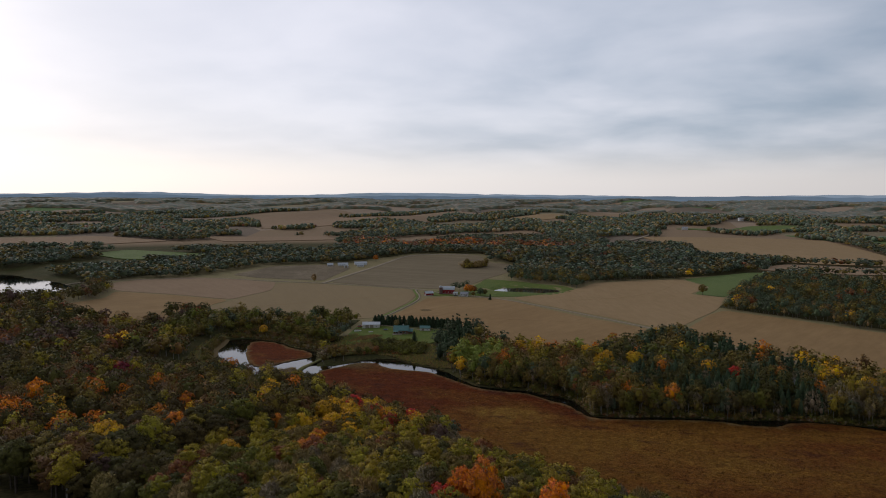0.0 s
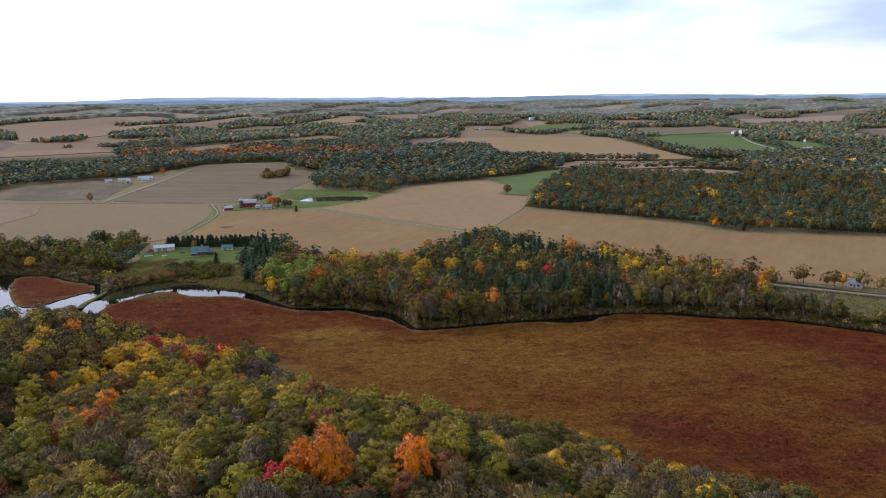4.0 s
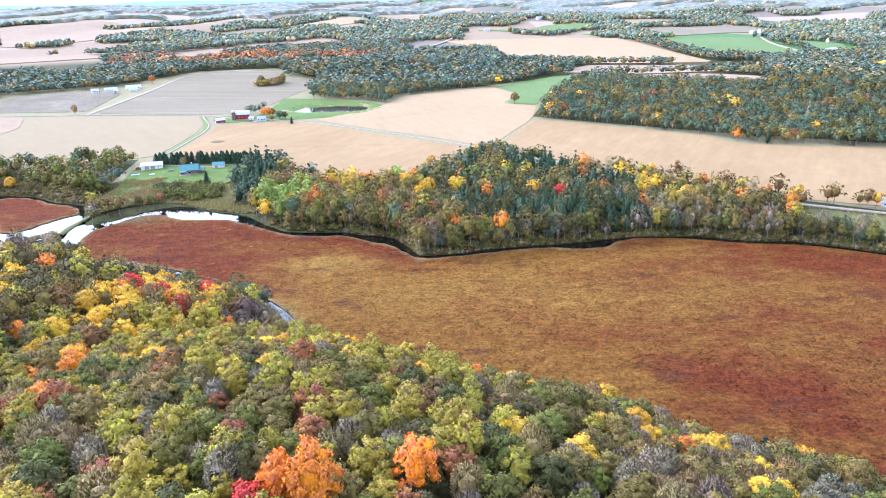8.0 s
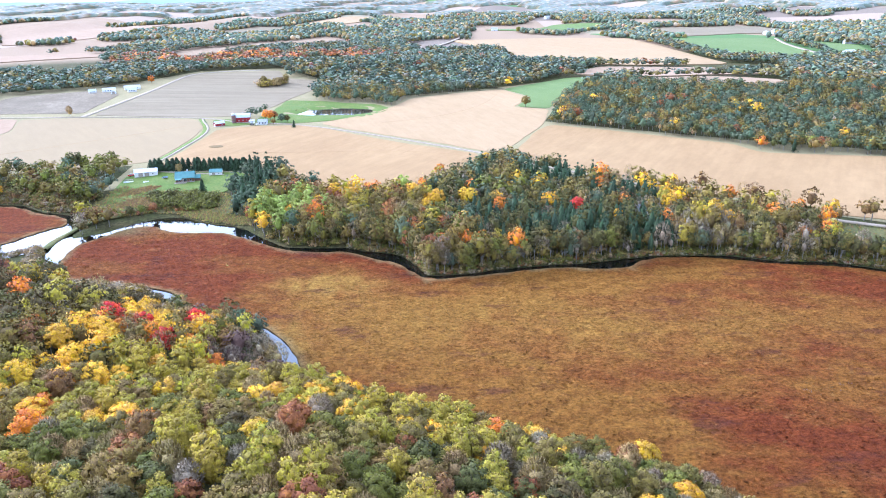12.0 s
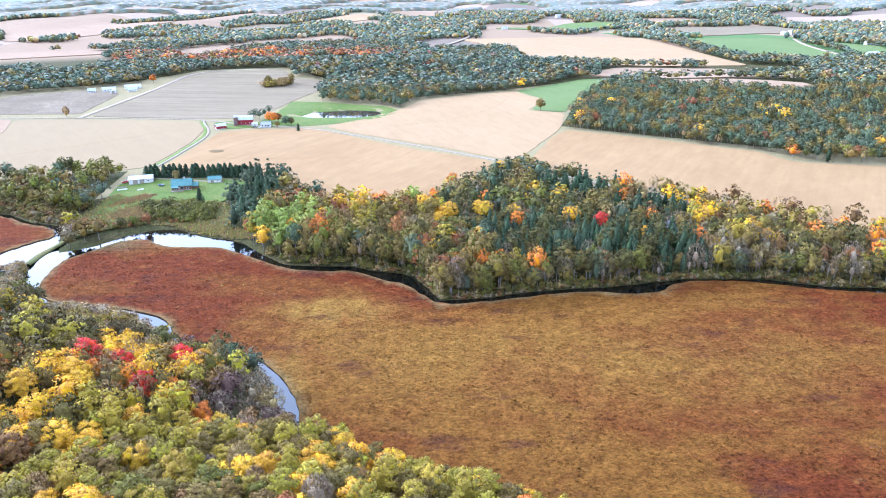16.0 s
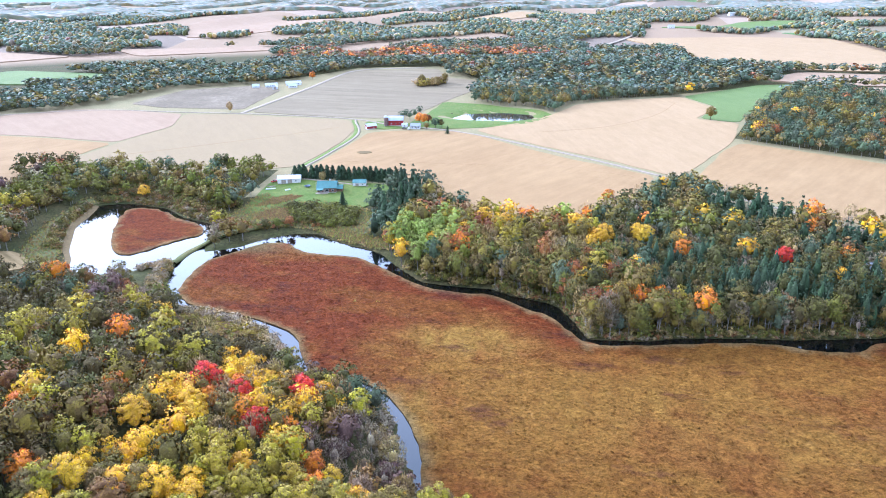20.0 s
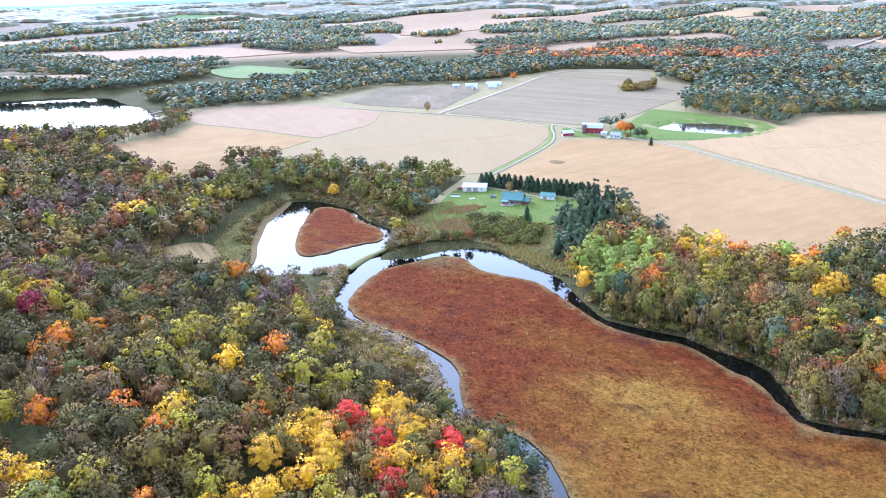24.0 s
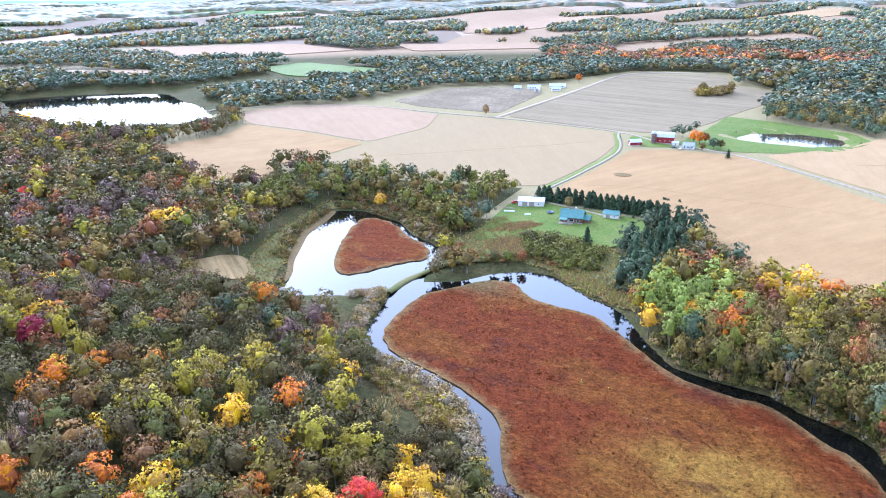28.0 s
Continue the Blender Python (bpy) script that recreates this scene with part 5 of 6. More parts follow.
keep = wooded[quads].all(1)
inner = np.ones(len(gx), bool)
inner[quads[~keep].ravel()] = False
height = np.where(inner, rng.uniform(8, 14, gx.shape), 1.0)
# mostly blue-green, so that haze is painted into the canopy's tint
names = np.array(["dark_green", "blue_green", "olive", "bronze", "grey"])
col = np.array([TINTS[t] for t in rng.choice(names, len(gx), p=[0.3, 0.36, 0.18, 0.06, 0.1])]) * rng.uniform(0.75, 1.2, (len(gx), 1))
used = np.unique(quads[keep])
remap = np.zeros(len(gx), int)
remap[used] = np.arange(len(used))
tagged(big_mesh("woodland", np.c_[jx, jy, land(jx, jy) + height][used], remap[quads[keep]], M["leaves_far_haze"], col[used], smoothed=True), "far wooded ridges tinted blue-green for haze towards the horizon", "woodland", kind="stuff")


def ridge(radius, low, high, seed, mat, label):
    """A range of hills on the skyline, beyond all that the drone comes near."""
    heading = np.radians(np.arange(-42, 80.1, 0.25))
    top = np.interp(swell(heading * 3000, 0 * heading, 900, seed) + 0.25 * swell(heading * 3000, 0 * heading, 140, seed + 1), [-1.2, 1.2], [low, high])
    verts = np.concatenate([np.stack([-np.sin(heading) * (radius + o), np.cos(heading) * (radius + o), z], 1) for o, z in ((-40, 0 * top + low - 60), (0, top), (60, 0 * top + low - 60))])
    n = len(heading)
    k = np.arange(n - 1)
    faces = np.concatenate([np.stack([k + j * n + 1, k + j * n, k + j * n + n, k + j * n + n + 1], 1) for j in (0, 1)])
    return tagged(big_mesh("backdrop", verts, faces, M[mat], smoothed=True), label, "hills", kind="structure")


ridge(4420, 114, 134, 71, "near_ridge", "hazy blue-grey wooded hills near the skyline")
ridge(4600, 126, 143, 74, "far_ridge", "hills on the skyline painted pale blue with haze")

# Undergrowth at the foot of the woods round the pond.
fringe("shrubs", [(-386, 560), (-352, 566), (-310, 556), (-285, 545), (-262, 530)], (-14, 12), 0.22, ["olive", "dark_green", "green", "dark_green", "bronze"], "dense green undergrowth on the pond's far bank", 221, (0.5, 1.15))
fringe("shrubs", [(-318, 386), (-352, 392), (-384, 440), (-396, 500), (-398, 545)], (-4, 12), 0.35, ["grey", "olive", "purple", "bronze", "green"], "grey and olive undergrowth west of the pond", 222, (0.45, 1.0))

fringe("shrubs", [(-152, 350), (-172, 360), (-196, 366)], (-8, 8), 0.35, ["olive", "tan", "green", "yellow_green"], "low scrub closing over the creek-side clearing", 224, (0.2, 0.6))
fringe("shrubs", [(-262, 1034), (-246, 1040), (-228, 1060)], (-9, 9), 0.8, ["olive", "olive", "tan", "yellow_green"], "clump of olive trees at the edge of the worked field", 223, (1.0, 1.7))

# Dead snags along the creek and in the woods.
snag_meshes = [shared("trunk", trunk_shape(77 + s, 12, 0.2, 9), M["pale_bark"]) for s in range(3)]
bank_rng = random.Random(5)
along = [(ax + (bx - ax) * u, ay + (by - ay) * u + 3.5) for (ax, ay), (bx, by) in zip(NORTH_BANK[16:27], NORTH_BANK[17:28]) for u in (bank_rng.random(), bank_rng.random(), bank_rng.random())]
for k, (sx, sy) in enumerate(along + [(-32, 431), (12, 399), (44, 410), (70, 412), (96, 419), (130, 422), (150, 424), (-70, 441), (-120, 463), (-96, 444), (-160, 300), (-185, 282)]):
    root = new("dead_tree")
    root.matrix_basis = Matrix.LocRotScale((sx, sy, float(land(sx, sy))), Euler((0.06 * (k % 3 - 1), 0.08 * (k % 2), 1.7 * k)), (1, 1, 0.85 + 0.1 * (k % 4)))
    new("trunk", snag_meshes[k % 3]).parent = root
    tagged(root, "bare pale dead tree standing near the creek", "tree", "dead trees along the creek")

# Sedge tussocks give the marsh its nap; a few bushes stand in it.
rng = np.random.RandomState(23)
tx, ty = rng.uniform(-240, 260, 26000), rng.uniform(150, 490, 26000)
ok = (outline_distance(tx, ty, MARSH) < -1.5) | (outline_distance(tx, ty, ISLAND) < -1.5)
tx, ty = tx[ok], ty[ok]
n = len(tx)
a, h, w = rng.uniform(0, 6.28, n), rng.uniform(0.25, 0.75, n), rng.uniform(0.3, 0.8, n)
pts = []
for k in range(3):
    pts.append(np.stack([tx + np.cos(a + 2.094 * k) * w, ty + np.sin(a + 2.094 * k) * w, np.full(n, 0.45)], 1))
pts.append(np.stack([tx + rng.uniform(-0.3, 0.3, n), ty + rng.uniform(-0.3, 0.3, n), 0.5 + h], 1))
v = np.stack(pts, 1).reshape(-1, 3)
i = np.arange(n)[:, None] * 4
f = np.concatenate([i + [0, 1, 3], i + [1, 2, 3], i + [2, 0, 3]])
tussocks = tagged(big_mesh("sedge_tussocks", v, f, M["marsh"], normals=unit(np.tile((0.0, 0.0, 1.0), (len(v), 1)) + rng.normal(0, 0.25, (len(v), 3)))), "countless dry sedge tussocks covering the marsh", "sedge", kind="stuff")
sedge_zones(tussocks, MARSH, ISLAND)


def tufts(outline, count, tints, label, seed, tall=(0.3, 0.9)):
    """Rank grass standing in clumps over a meadow."""
    r = np.random.RandomState(seed)
    xs, ys = [p[0] for p in outline], [p[1] for p in outline]
    px, py = r.uniform(min(xs) - 3, max(xs) + 3, count), r.uniform(min(ys) - 3, max(ys) + 3, count)
    ok = (outline_distance(px, py, list(outline)) < 1.5 + 1.5 * swell(px, py, 9, seed)) & (outline_distance(px, py, BASIN) > 0.3)
    px, py = px[ok], py[ok]
    m = len(px)
    ang, high, wide = r.uniform(0, 6.28, m), r.uniform(*tall, m), r.uniform(0.35, 1.0, m)
    z = land(px, py)
    p = [np.stack([px + np.cos(ang + 2.094 * k) * wide, py + np.sin(ang + 2.094 * k) * wide, z + 0.3], 1) for k in range(3)] + [np.stack([px + r.uniform(-0.4, 0.4, m), py + r.uniform(-0.4, 0.4, m), z + 0.75 + high], 1)]
    q = np.arange(m)[:, None] * 4
    col = np.repeat(np.array([TINTS[t] for t in r.choice(tints, m)]) * r.uniform(0.7, 1.2, (m, 1)), 4, 0)
    v = np.stack(p, 1).reshape(-1, 3)
    ob = big_mesh("grass_tufts", v, np.concatenate([q + [0, 1, 3], q + [1, 2, 3], q + [2, 0, 3]]), M["leaves_joined"], col, normals=unit(np.tile((0.0, 0.0, 1.0), (len(v), 1)) + r.normal(0, 0.3, (len(v), 3))))
    return tagged(ob, label, "grass", kind="stuff")


for k, (_, label, mat, outline) in enumerate(FIELDS):
    if mat == "rough_grass":
        tufts(outline, 5200, ["green", "olive", "green", "olive", "bronze"], "rank tufts on the " + label, 300 + k)
    elif mat == "brush" and outline[0][1] < 600:
        tufts(outline, 2600, ["bronze", "bronze", "olive"], "dry weeds on the " + label, 300 + k)


def marsh_bushes(centre, spread, count, tints, label, seed, size):
    r = np.random.RandomState(seed)
    xs, ys = centre[0] + r.normal(0, spread[0], count), centre[1] + r.normal(0, spread[1], count)
    ok = outline_distance(xs, ys, MARSH) < -3
    return woods("shrubs", xs[ok], ys[ok], r.choice(tints, ok.sum()), bush_crowns, label, seed, False, size, category="shrubs")


marsh_bushes((139, 270), (7, 3), 60, ["purple", "purple", "umber"], "purplish leafless shrubs standing in the marsh", 211, (0.22, 0.4))
marsh_bushes((160, 268), (6, 3), 44, ["purple", "purple", "umber"], "purplish leafless shrubs standing in the marsh", 212, (0.22, 0.36))
marsh_bushes((121, 276), (4, 3), 30, ["purple", "purple", "umber"], "purplish leafless shrubs standing in the marsh", 213, (0.2, 0.34))
marsh_bushes((12, 284), (5, 4), 44, ["purple", "purple", "umber"], "purplish leafless shrubs standing in the marsh", 214, (0.2, 0.34))
marsh_bushes((-140, 412), (5, 4), 30, ["purple", "purple", "umber"], "purplish leafless shrubs standing in the marsh", 215, (0.22, 0.36))
for k, (bx, by, n) in enumerate(((52, 300, 30), (78, 322, 26), (-20, 318, 22), (104, 246, 36), (30, 352, 20), (-62, 400, 22), (88, 366, 24))):
    marsh_bushes((bx, by), (6, 3), n, ["purple", "purple", "umber"], "purplish leafless shrubs standing in the marsh", 230 + k, (0.16, 0.3))
marsh_bushes((-105, 385), (22, 14), 14, ["lime", "yellow_green"], "small yellow-green willows scattered in the marsh", 216, (0.26, 0.4))
marsh_bushes((170, 245), (14, 12), 10, ["lime", "yellow_green", "tan"], "small yellow-green willows scattered in the marsh", 217, (0.2, 0.34))


# ---- buildings ----
def part(name, bm, mat, parent, label=""):
    """Links a bmesh as one mesh object under a thing or a part."""
    me = bpy.data.meshes.new(name)
    bm.to_mesh(me)
    bm.free()
    me.materials.append(M[mat])
    ob = new(name, me)
    ob.parent = parent
    return tagged(ob, label)


def boxes(*spans):
    """A bmesh of boxes, each given as (x0, x1, y0, y1, z0, z1)."""
    bm = bmesh.new()
    for x0, x1, y0, y1, z0, z1 in spans:
        v = [bm.verts.new(p) for p in ((x0, y0, z0), (x1, y0, z0), (x1, y1, z0), (x0, y1, z0), (x0, y0, z1), (x1, y0, z1), (x1, y1, z1), (x0, y1, z1))]
        for f in ((0, 3, 2, 1), (4, 5, 6, 7), (0, 1, 5, 4), (1, 2, 6, 5), (2, 3, 7, 6), (3, 0, 4, 7)):
            bm.faces.new([v[i] for i in f])
    return bm


def prism(section, x0, x1):
    """A section in y and z, drawn out along x."""
    bm = bmesh.new()
    a, b = ([bm.verts.new((x, y, z)) for y, z in section] for x in (x0, x1))
    n = len(section)
    bm.faces.new(a[::-1])
    bm.faces.new(b)
    for i in range(n):
        bm.faces.new((a[i], a[(i + 1) % n], b[(i + 1) % n], b[i]))
    bmesh.ops.recalc_face_normals(bm, faces=bm.faces)
    return bm


def tube(bm, x, y, z0, z1, r0, r1, sides=16):
    rings = [[bm.verts.new((x + r * math.cos(2 * math.pi * k / sides), y + r * math.sin(2 * math.pi * k / sides), z)) for k in range(sides)] for z, r in ((z0, r0), (z1, r1))]
    for k in range(sides):
        bm.faces.new((rings[0][k], rings[0][(k + 1) % sides], rings[1][(k + 1) % sides], rings[1][k]))
    bm.faces.new(rings[1])
    bm.faces.new(rings[0][::-1])
    return bm


def building(name, label, category, x, y, turn, length, width, wall, rise, wall_mat, roof_mat, windows=(), doors=(), overhang=0.5, gambrel=False, group="", base=True):
    """A gabled building: walls, roof slabs, windows with panes and doors. windows and doors: (side, along, width, sill, head)."""
    z = min(float(land(x + dx, y + dy)) for dx in (-4, 0, 4) for dy in (-4, 0, 4)) + 0.4
    root = new(name)
    root.matrix_basis = pose(x, y, z, 0, 0, turn)
    hl, hw = length / 2, width / 2
    if gambrel:
        top = [(hw, wall), (hw * 0.66, wall + rise * 0.62), (0, wall + rise), (-hw * 0.66, wall + rise * 0.62), (-hw, wall)]
    else:
        top = [(hw, wall), (0, wall + rise), (-hw, wall)]
    part("wall", prism([(-hw, -1.2), (hw, -1.2)] + top, -hl, hl), wall_mat, root)
    if base:
        part("foundation", boxes((-hl - 0.08, hl + 0.08, -hw - 0.08, hw + 0.08, -1.4, 0.35)), "concrete", root)
    th = 0.22
    for side in (1, -1):
        line = [(side * abs(p), q) for p, q in top[: len(top) // 2 + 1]]
        (y0, z0), (y1, z1) = line[0], line[1]
        k = overhang / math.hypot(y1 - y0, z1 - z0)
        line[0] = (y0 - (y1 - y0) * k, z0 - (z1 - z0) * k)
        section = [(p, q + 0.03) for p, q in line] + [(p, q + 0.03 + th) for p, q in reversed(line)]
        part("roof", prism(section, -hl - overhang, hl + overhang), roof_mat, root)
    part("ridge_cap", boxes((-hl - overhang, hl + overhang, -0.18, 0.18, wall + rise + 0.1, wall + rise + 0.32)), roof_mat, root)
    for kind, some in (("window", windows), ("door", doors)):
        for side, along, w, lo, hi in some:
            if side in ("front", "back"):
                s = -1 if side == "front" else 1
                ys = sorted((s * (hw - 0.05), s * (hw + 0.07)))
                frame_box, pane = (along - w / 2, along + w / 2, *ys, lo, hi), (along - w / 2 + 0.12, along + w / 2 - 0.12, *sorted((s * hw, s * (hw + 0.09))), lo + 0.12, hi - 0.12)
            else:
                s = -1 if side == "left" else 1
                xs = sorted((s * (hl - 0.05), s * (hl + 0.07)))
                frame_box, pane = (*xs, along - w / 2, along + w / 2, lo, hi), (*sorted((s * hl, s * (hl + 0.09))), along - w / 2 + 0.12, along + w / 2 - 0.12, lo + 0.12, hi - 0.12)
            ob = part(kind, boxes(frame_box), "white" if wall_mat != "white" else "grey_roof", root)
            part("pane" if kind == "window" else "door_panel", boxes(pane), "glass" if kind == "window" else "timber" if wall_mat != "red" else "white", ob)
    return tagged(root, label, category, group)


# The house above the pond, its pole barn and its shed.
house = building("house", "log house with a green metal roof on a lawn", "house", -206, 572, 12, 13.5, 9.5, 3.6, 3.6, "log", "green_roof",
                 [("front", -4.2, 1.6, 1.0, 2.4), ("front", 0.2, 2.6, 0.9, 2.6), ("front", 4.2, 1.6, 1.0, 2.4), ("right", -2.2, 1.4, 1.0, 2.4), ("right", 2.0, 1.4, 1.0, 2.4), ("right", 0, 1.6, 4.0, 5.4), ("back", 3, 1.6, 1.0, 2.4)],
                 [("front", -1.9, 1.0, 0.2, 2.3)], 0.7)
part("chimney", boxes((1.2, 2.1, 0.8, 1.7, 5.5, 8.4), (1.1, 2.2, 0.7, 1.8, 8.25, 8.45)), "concrete", house, "stone chimney")
deck = part("deck", boxes((-7.6, 1.2, -8.2, -4.9, -0.1, 0.1)), "timber", house, "weathered timber deck")
for k in range(6):
    part("post", boxes((-7.5 + 1.7 * k, -7.36 + 1.7 * k, -8.15, -8.0, -1.6, 1.1)), "timber", deck)
part("rail", boxes((-7.6, 1.2, -8.15, -8.05, 1.0, 1.12), (-7.6, 1.2, -8.13, -8.07, 0.5, 0.58)), "timber", deck)
part("porch_roof", prism([(0, 3.3), (-3.2, 2.6), (-3.2, 2.75), (0, 3.5)], -7.0, -2.2), "green_roof", house).location = (0, -4.75, 0)
wing = part("garage_wing", prism([(-2.9, -1.0), (2.9, -1.0), (2.9, 2.5), (0, 4.4), (-2.9, 2.5)], 6.75, 11.0), "log", house)
for s in (1, -1):
    part("roof", prism([(s * 3.4, 2.2), (0, 4.45), (0, 4.67), (s * 3.4, 2.42)], 6.4, 11.4), "green_roof", wing)

building("pole_barn", "long cream pole barn with a pale metal roof", "barn", -243, 588, 20, 17, 9.5, 3.4, 1.8, "cream", "white_roof",
         [("front", 5, 1.2, 1.4, 2.4)], [("front", -4, 3.6, 0.1, 3.3), ("front", 0.6, 3.6, 0.1, 3.3), ("right", 0, 1.1, 0.1, 2.2)], 0.4)
building("shed", "cream garden shed with a green metal roof", "shed", -187, 588, 8, 9.5, 6, 2.6, 1.8, "cream", "green_roof",
         [("front", 2.5, 1.0, 1.1, 2.0)], [("front", -1.6, 2.6, 0.1, 2.2), ("right", 0, 1.0, 0.1, 2.1)], 0.35)

# The red barn, its silo, and the farmyard.
building("barn", "red gambrel barn with a pale roof beside a silo", "barn", -218, 789, 12, 15, 8, 5.4, 3.6, "red", "white_roof",
         [("front", -4, 1.0, 1.6, 2.6), ("front", 0, 1.0, 1.6, 2.6), ("front", 4, 1.0, 1.6, 2.6), ("right", 0, 1.4, 5.6, 6.8)], [("right", 0, 3.2, 0.1, 3.0), ("front", 6.2, 1.2, 0.1, 2.2)], 0.4, True)
silo = new("silo")
silo.location = (-226.5, 783, float(land(-226.5, 783)) + 0.3)
part("shaft", tube(bmesh.new(), 0, 0, -1, 8.6, 1.9, 1.9, 20), "silo_brick", silo)
dome = bmesh.new()
bmesh.ops.create_uvsphere(dome, u_segments=20, v_segments=10, radius=1.95, matrix=Matrix.Translation((0, 0, 8.6)))
part("dome", dome, "white_roof", silo, "pale metal dome")
for k in range(7):
    part("hoop", tube(bmesh.new(), 0, 0, 0.8 + 1.2 * k, 0.9 + 1.2 * k, 1.94, 1.94, 20), "grey_roof", silo)
part("chute", boxes((1.6, 2.5, -0.5, 0.5, -1, 8.3)), "silo_brick", silo)
tagged(silo, "tall brown silo with a pale domed cap", "silo")
building("farm_shed", "small red farm shed with a pale roof", "shed", -238, 770, 40, 10, 6, 2.8, 2.0, "red", "white_roof", [("front", 2, 1, 1.1, 1.9)], [("left", 0, 2.6, 0.1, 2.4)], 0.35)
building("farmhouse", "white farmhouse half hidden by yard trees", "house", -194, 776, 5, 9, 6.5, 2.8, 2.2, "white", "grey_roof", [("front", -3, 1.1, 1, 2.4), ("front", 0, 1.1, 1, 2.4), ("front", 3, 1.1, 1, 2.4), ("right", 0, 1.2, 1, 2.4)], [("front", 1.5, 1.0, 0.1, 2.2)])
building("milk_house", "low white lean-to beside the red barn", "shed", -207, 783, 12, 5, 4, 2.2, 1.0, "white", "white_roof", (), [("front", 0, 1.0, 0.1, 2.0)], 0.25)

# The dairy farm along the gravel road.
for x, y, turn, length, width, wall, mat in ((-455, 1004, 30, 16, 7, 2.4, "white"), (-432, 1024, 30, 20, 8, 2.6, "white"), (-424, 1003, 30, 11, 6, 2.4, "cream"), (-472, 992, 30, 9, 6, 2.4, "cream"), (-442, 988, 110, 9, 6, 2.6, "white")):
    building("dairy_shed", "long pale dairy shed with a metal roof" if mat == "white" else "cream farm shed with a metal roof", "shed", x, y, turn, length, width, wall, 2.6, mat, "white_roof",
             [("front", -length * 0.3 + k * length * 0.2, 1.6, 1.2, 2.3) for k in range(4)], [("left", 0, 3.4, 0.1, 3.2)], 0.4, group="sheds of the dairy farm")

# Scattered farms and houses.
for x, y, turn, length, width, wall, mat, roof, words in (
        (-50, 1296, 20, 30, 12, 5, "white", "white_roof", "long white shed among distant woods"), (-75, 1310, 0, 14, 9, 4, "cream", "grey_roof", "cream house among distant woods"),
        (-110, 1290, 10, 18, 9, 4, "cream", "grey_roof", "cream house among distant trees"),
        (797, 1822, 10, 30, 14, 7, "white", "white_roof", "white barn on a distant farm"), (760, 1800, 90, 18, 10, 5, "white", "grey_roof", "white house on a distant farm"),
        (830, 1560, 0, 24, 12, 5, "white", "white_roof", "pale shed beside distant green fields"), (715, 1345, 30, 26, 11, 5, "white", "white_roof", "white shed among trees by green fields"),
        (122, 474, -20, 13, 9, 3.6, "cream", "grey_roof", "grey-roofed house tucked into the wood"), (318, 428, -35, 12, 8, 4, "white", "grey_roof", "white roadside house with a grey roof"),
        (292, 446, -35, 9, 6, 3, "white", "white_roof", "white roadside garage beside the field"), (130, 2040, 0, 16, 10, 5, "white", "grey_roof", "small white house by a distant field"),
        (-560, 1160, 15, 20, 10, 4, "white", "white_roof", "pale shed at the edge of distant woods"), (-330, 2200, 15, 30, 12, 6, "white", "white_roof", "white shed on a far hillside field"),
        (180, 2520, 15, 30, 14, 7, "white", "grey_roof", "white building on a far ridge"), (330, 2440, 15, 26, 14, 7, "white", "grey_roof", "white building on a far ridge")):
    building("farm_building" if length > 15 else "house", words, "building", x, y, turn, length, width, wall, 3, mat, roof, [("front", -length * 0.25, 1.4, 1.2, 2.4), ("front", length * 0.25, 1.4, 1.2, 2.4)], [("front", 0, 1.4, 0.1, 2.3)])


# ---- yard things ----
def vehicle(name, label, x, y, turn, paint):
    z = float(land(x, y)) + 0.75
    root = new(name)
    root.matrix_basis = pose(x, y, z, 0, 0, turn)
    body = prism([(-0.9, 0.35), (0.9, 0.35), (0.95, 0.85), (0.85, 1.05), (-0.85, 1.05), (-0.95, 0.85)], -2.4, 2.4)
    part("body", body, paint, root)
    part("cabin", prism([(-0.82, 1.05), (0.82, 1.05), (0.66, 1.65), (-0.66, 1.65)], -1.1, 0.9), "glass", root)
    part("roof_panel", boxes((-0.9, 0.7, -0.66, 0.66, 1.62, 1.7)), paint, root)
    for sx in (-1.5, 1.5):
        for sy in (-0.85, 0.85):
            bm = tube(bmesh.new(), 0, 0, -0.12, 0.12, 0.36, 0.36, 14)
            bmesh.ops.rotate(bm, verts=bm.verts, matrix=Matrix.Rotation(radians(90), 3, "X"))
            bmesh.ops.translate(bm, verts=bm.verts, vec=(sx, sy, 0.36))
            part("tyre", bm, "tyre", root)
    return tagged(root, label, "vehicle")


vehicle("pickup", "red pickup parked beside the cream pole barn", -254, 585, 60, "car_red")
vehicle("car", "dark car parked in the farmyard", -204, 770, 20, "car_dark")
vehicle("car", "white car parked beside the farmhouse", -199, 769, 100, "white")

tramp = new("trampoline")
tramp.location = (-224, 577, float(land(-224, 577)) + 0.42)
part("mat", tube(bmesh.new(), 0, 0, 0.85, 0.9, 1.9, 1.9, 24), "car_dark", tramp)
ring = bmesh.new()
for k in range(24):
    a, b = (2 * math.pi * (k + j) / 24 for j in (0, 1))
    v = [ring.verts.new((math.cos(t) * r, math.sin(t) * r, z)) for t in (a, b) for r, z in ((1.9, 0.86), (2.25, 0.86), (2.25, 0.98), (1.9, 0.98))]
    for i in range(4):
        ring.faces.new((v[i], v[(i + 1) % 4], v[4 + (i + 1) % 4], v[4 + i]))
part("pad", ring, "blue", tramp, "blue padded rim")
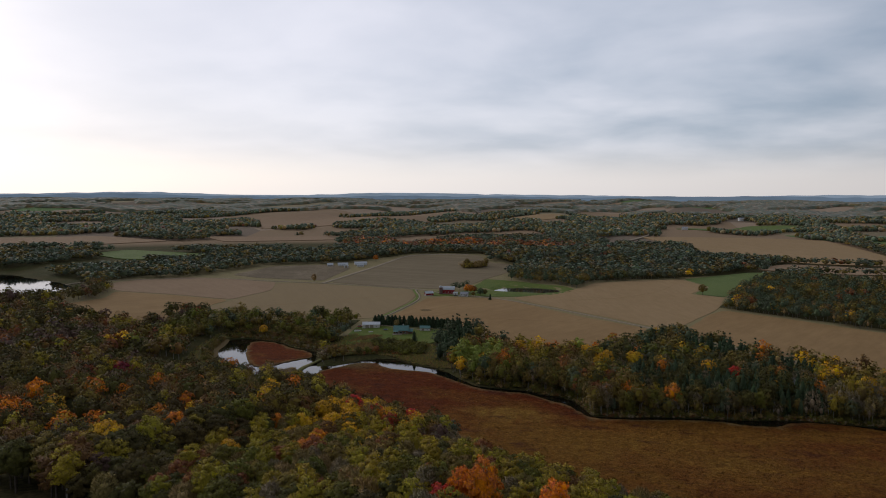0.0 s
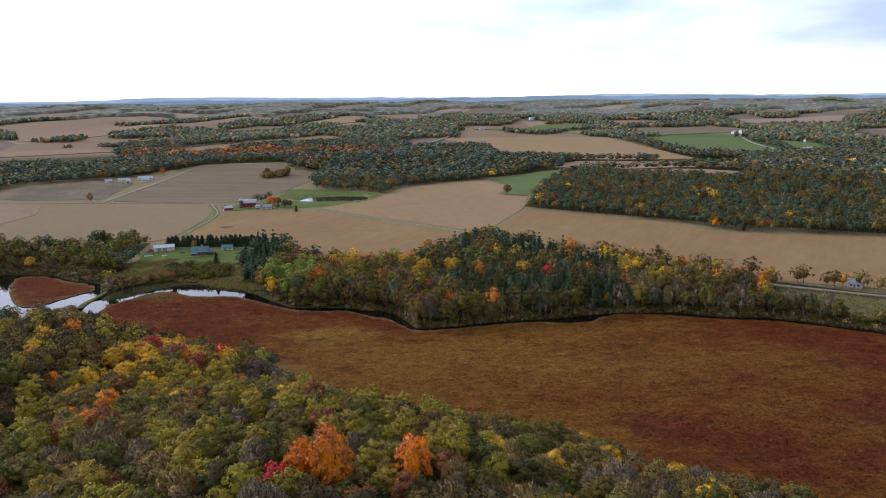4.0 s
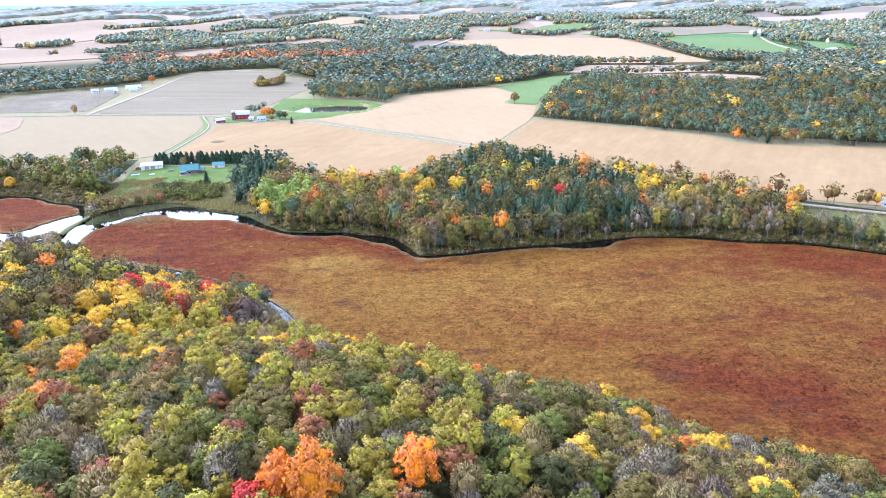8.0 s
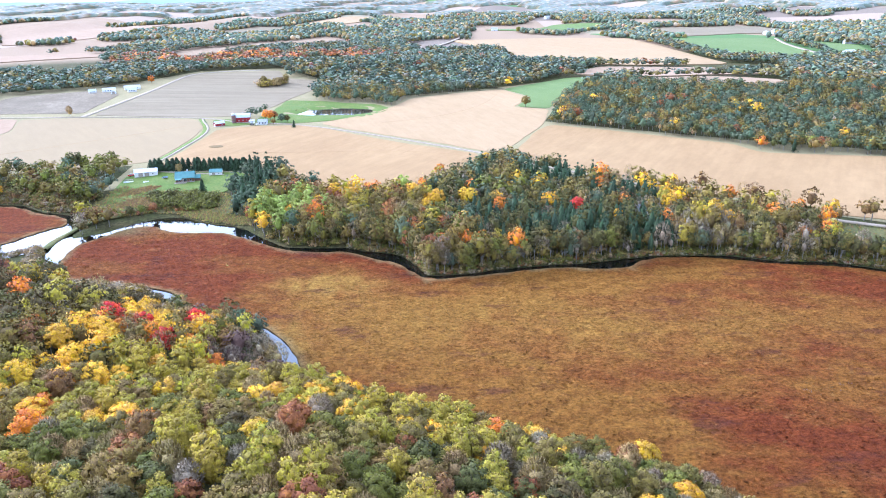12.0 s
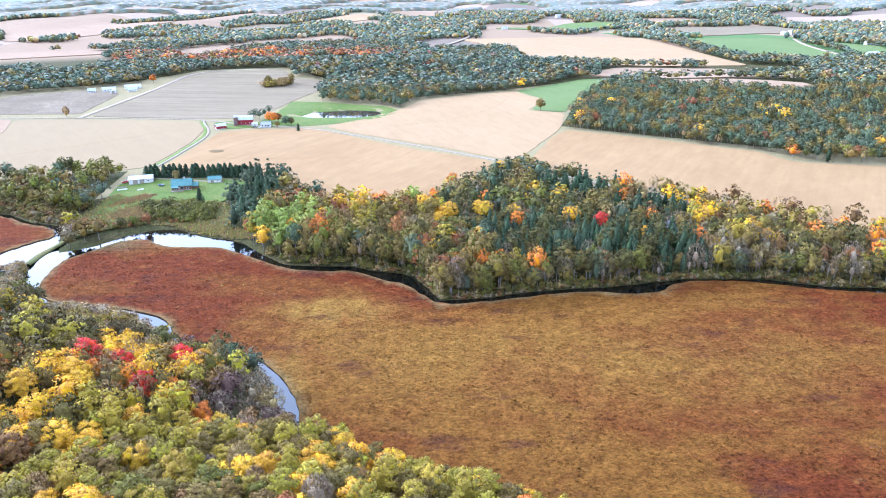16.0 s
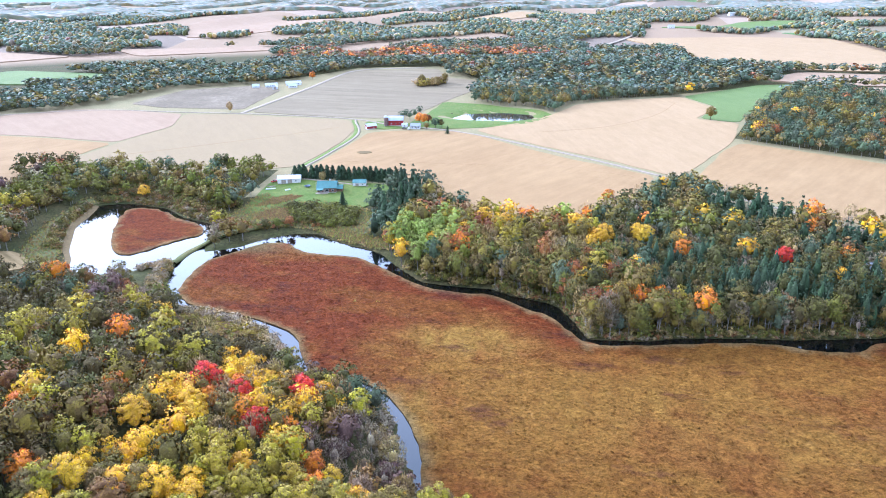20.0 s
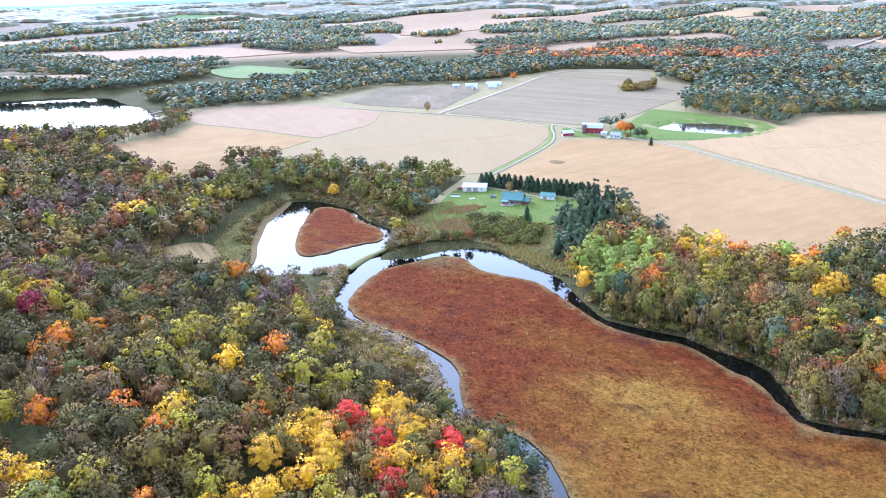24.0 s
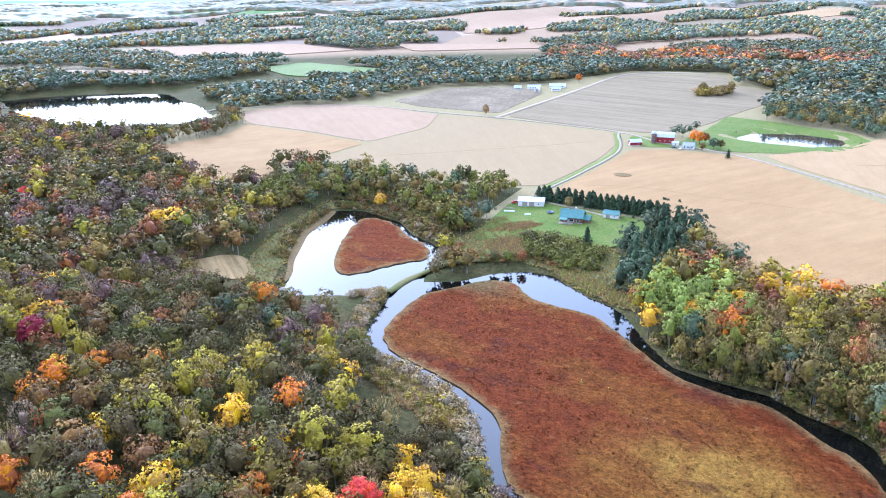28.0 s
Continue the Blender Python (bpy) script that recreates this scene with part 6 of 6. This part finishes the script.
for k in range(6):
    a = math.pi * k / 3
    part("leg", tube(bmesh.new(), 2.05 * math.cos(a), 2.05 * math.sin(a), -0.3, 0.9, 0.04, 0.04, 6), "white_roof", tramp)
tagged(tramp, "round blue-rimmed trampoline on the lawn", "trampoline")

swing = new("swing_set")
swing.location = (-217, 581, float(land(-217, 581)) + 0.42)
part("beam", boxes((-2, 2, -0.07, 0.07, 2.2, 2.34)), "timber", swing)
for sx in (-2, 2):
    for sy in (-1, 1):
        part("leg", prism([(sy * 1.1 - 0.06, -0.3), (sy * 1.1 + 0.06, -0.3), (0.06 * sy + 0.06, 2.25), (0.06 * sy - 0.06, 2.25)], sx - 0.06, sx + 0.06), "timber", swing)
for sx in (-0.8, 0.8):
    seat = part("seat", boxes((sx - 0.25, sx + 0.25, -0.1, 0.1, 0.5, 0.56)), "car_red", swing)
    part("rope", boxes((sx - 0.24, sx - 0.21, -0.02, 0.02, 0.55, 2.2), (sx + 0.21, sx + 0.24, -0.02, 0.02, 0.55, 2.2)), "timber", seat)
tagged(swing, "wooden swing set with two seats on the lawn", "swing set")

for k, (x, y, turn, length, colour) in enumerate(((-252, 575, 15, 6, "timber"), (-250, 570, 20, 7, "white"), (-236, 569, 40, 4, "white"))):
    pile = new("lumber_pile")
    pile.matrix_basis = pose(x, y, float(land(x, y)) + 0.42, 0, 0, turn)
    for j in range(7):
        part("board", boxes((-length / 2, length / 2, -0.9 + 0.26 * j, -0.67 + 0.26 * j, -0.2, 0.35 + 0.12 * (j % 3))), colour, pile)
    tagged(pile, "stack of pale boards lying on the lawn", "lumber pile")

lodge = bmesh.new()
bmesh.ops.create_uvsphere(lodge, u_segments=14, v_segments=8, radius=2.4, matrix=Matrix.Diagonal((1, 1, 0.6, 1)))
for v in lodge.verts:
    v.co *= 1 + 0.12 * math.sin(5 * v.co.x + 3 * v.co.y + 4 * v.co.z)
hut = part("beaver_lodge", lodge, "timber", None)
hut.location = (-296, 411, float(land(-296, 411)) + 0.3)
tagged(hut, "pale domed heap of sticks at the pond's edge", "beaver lodge")
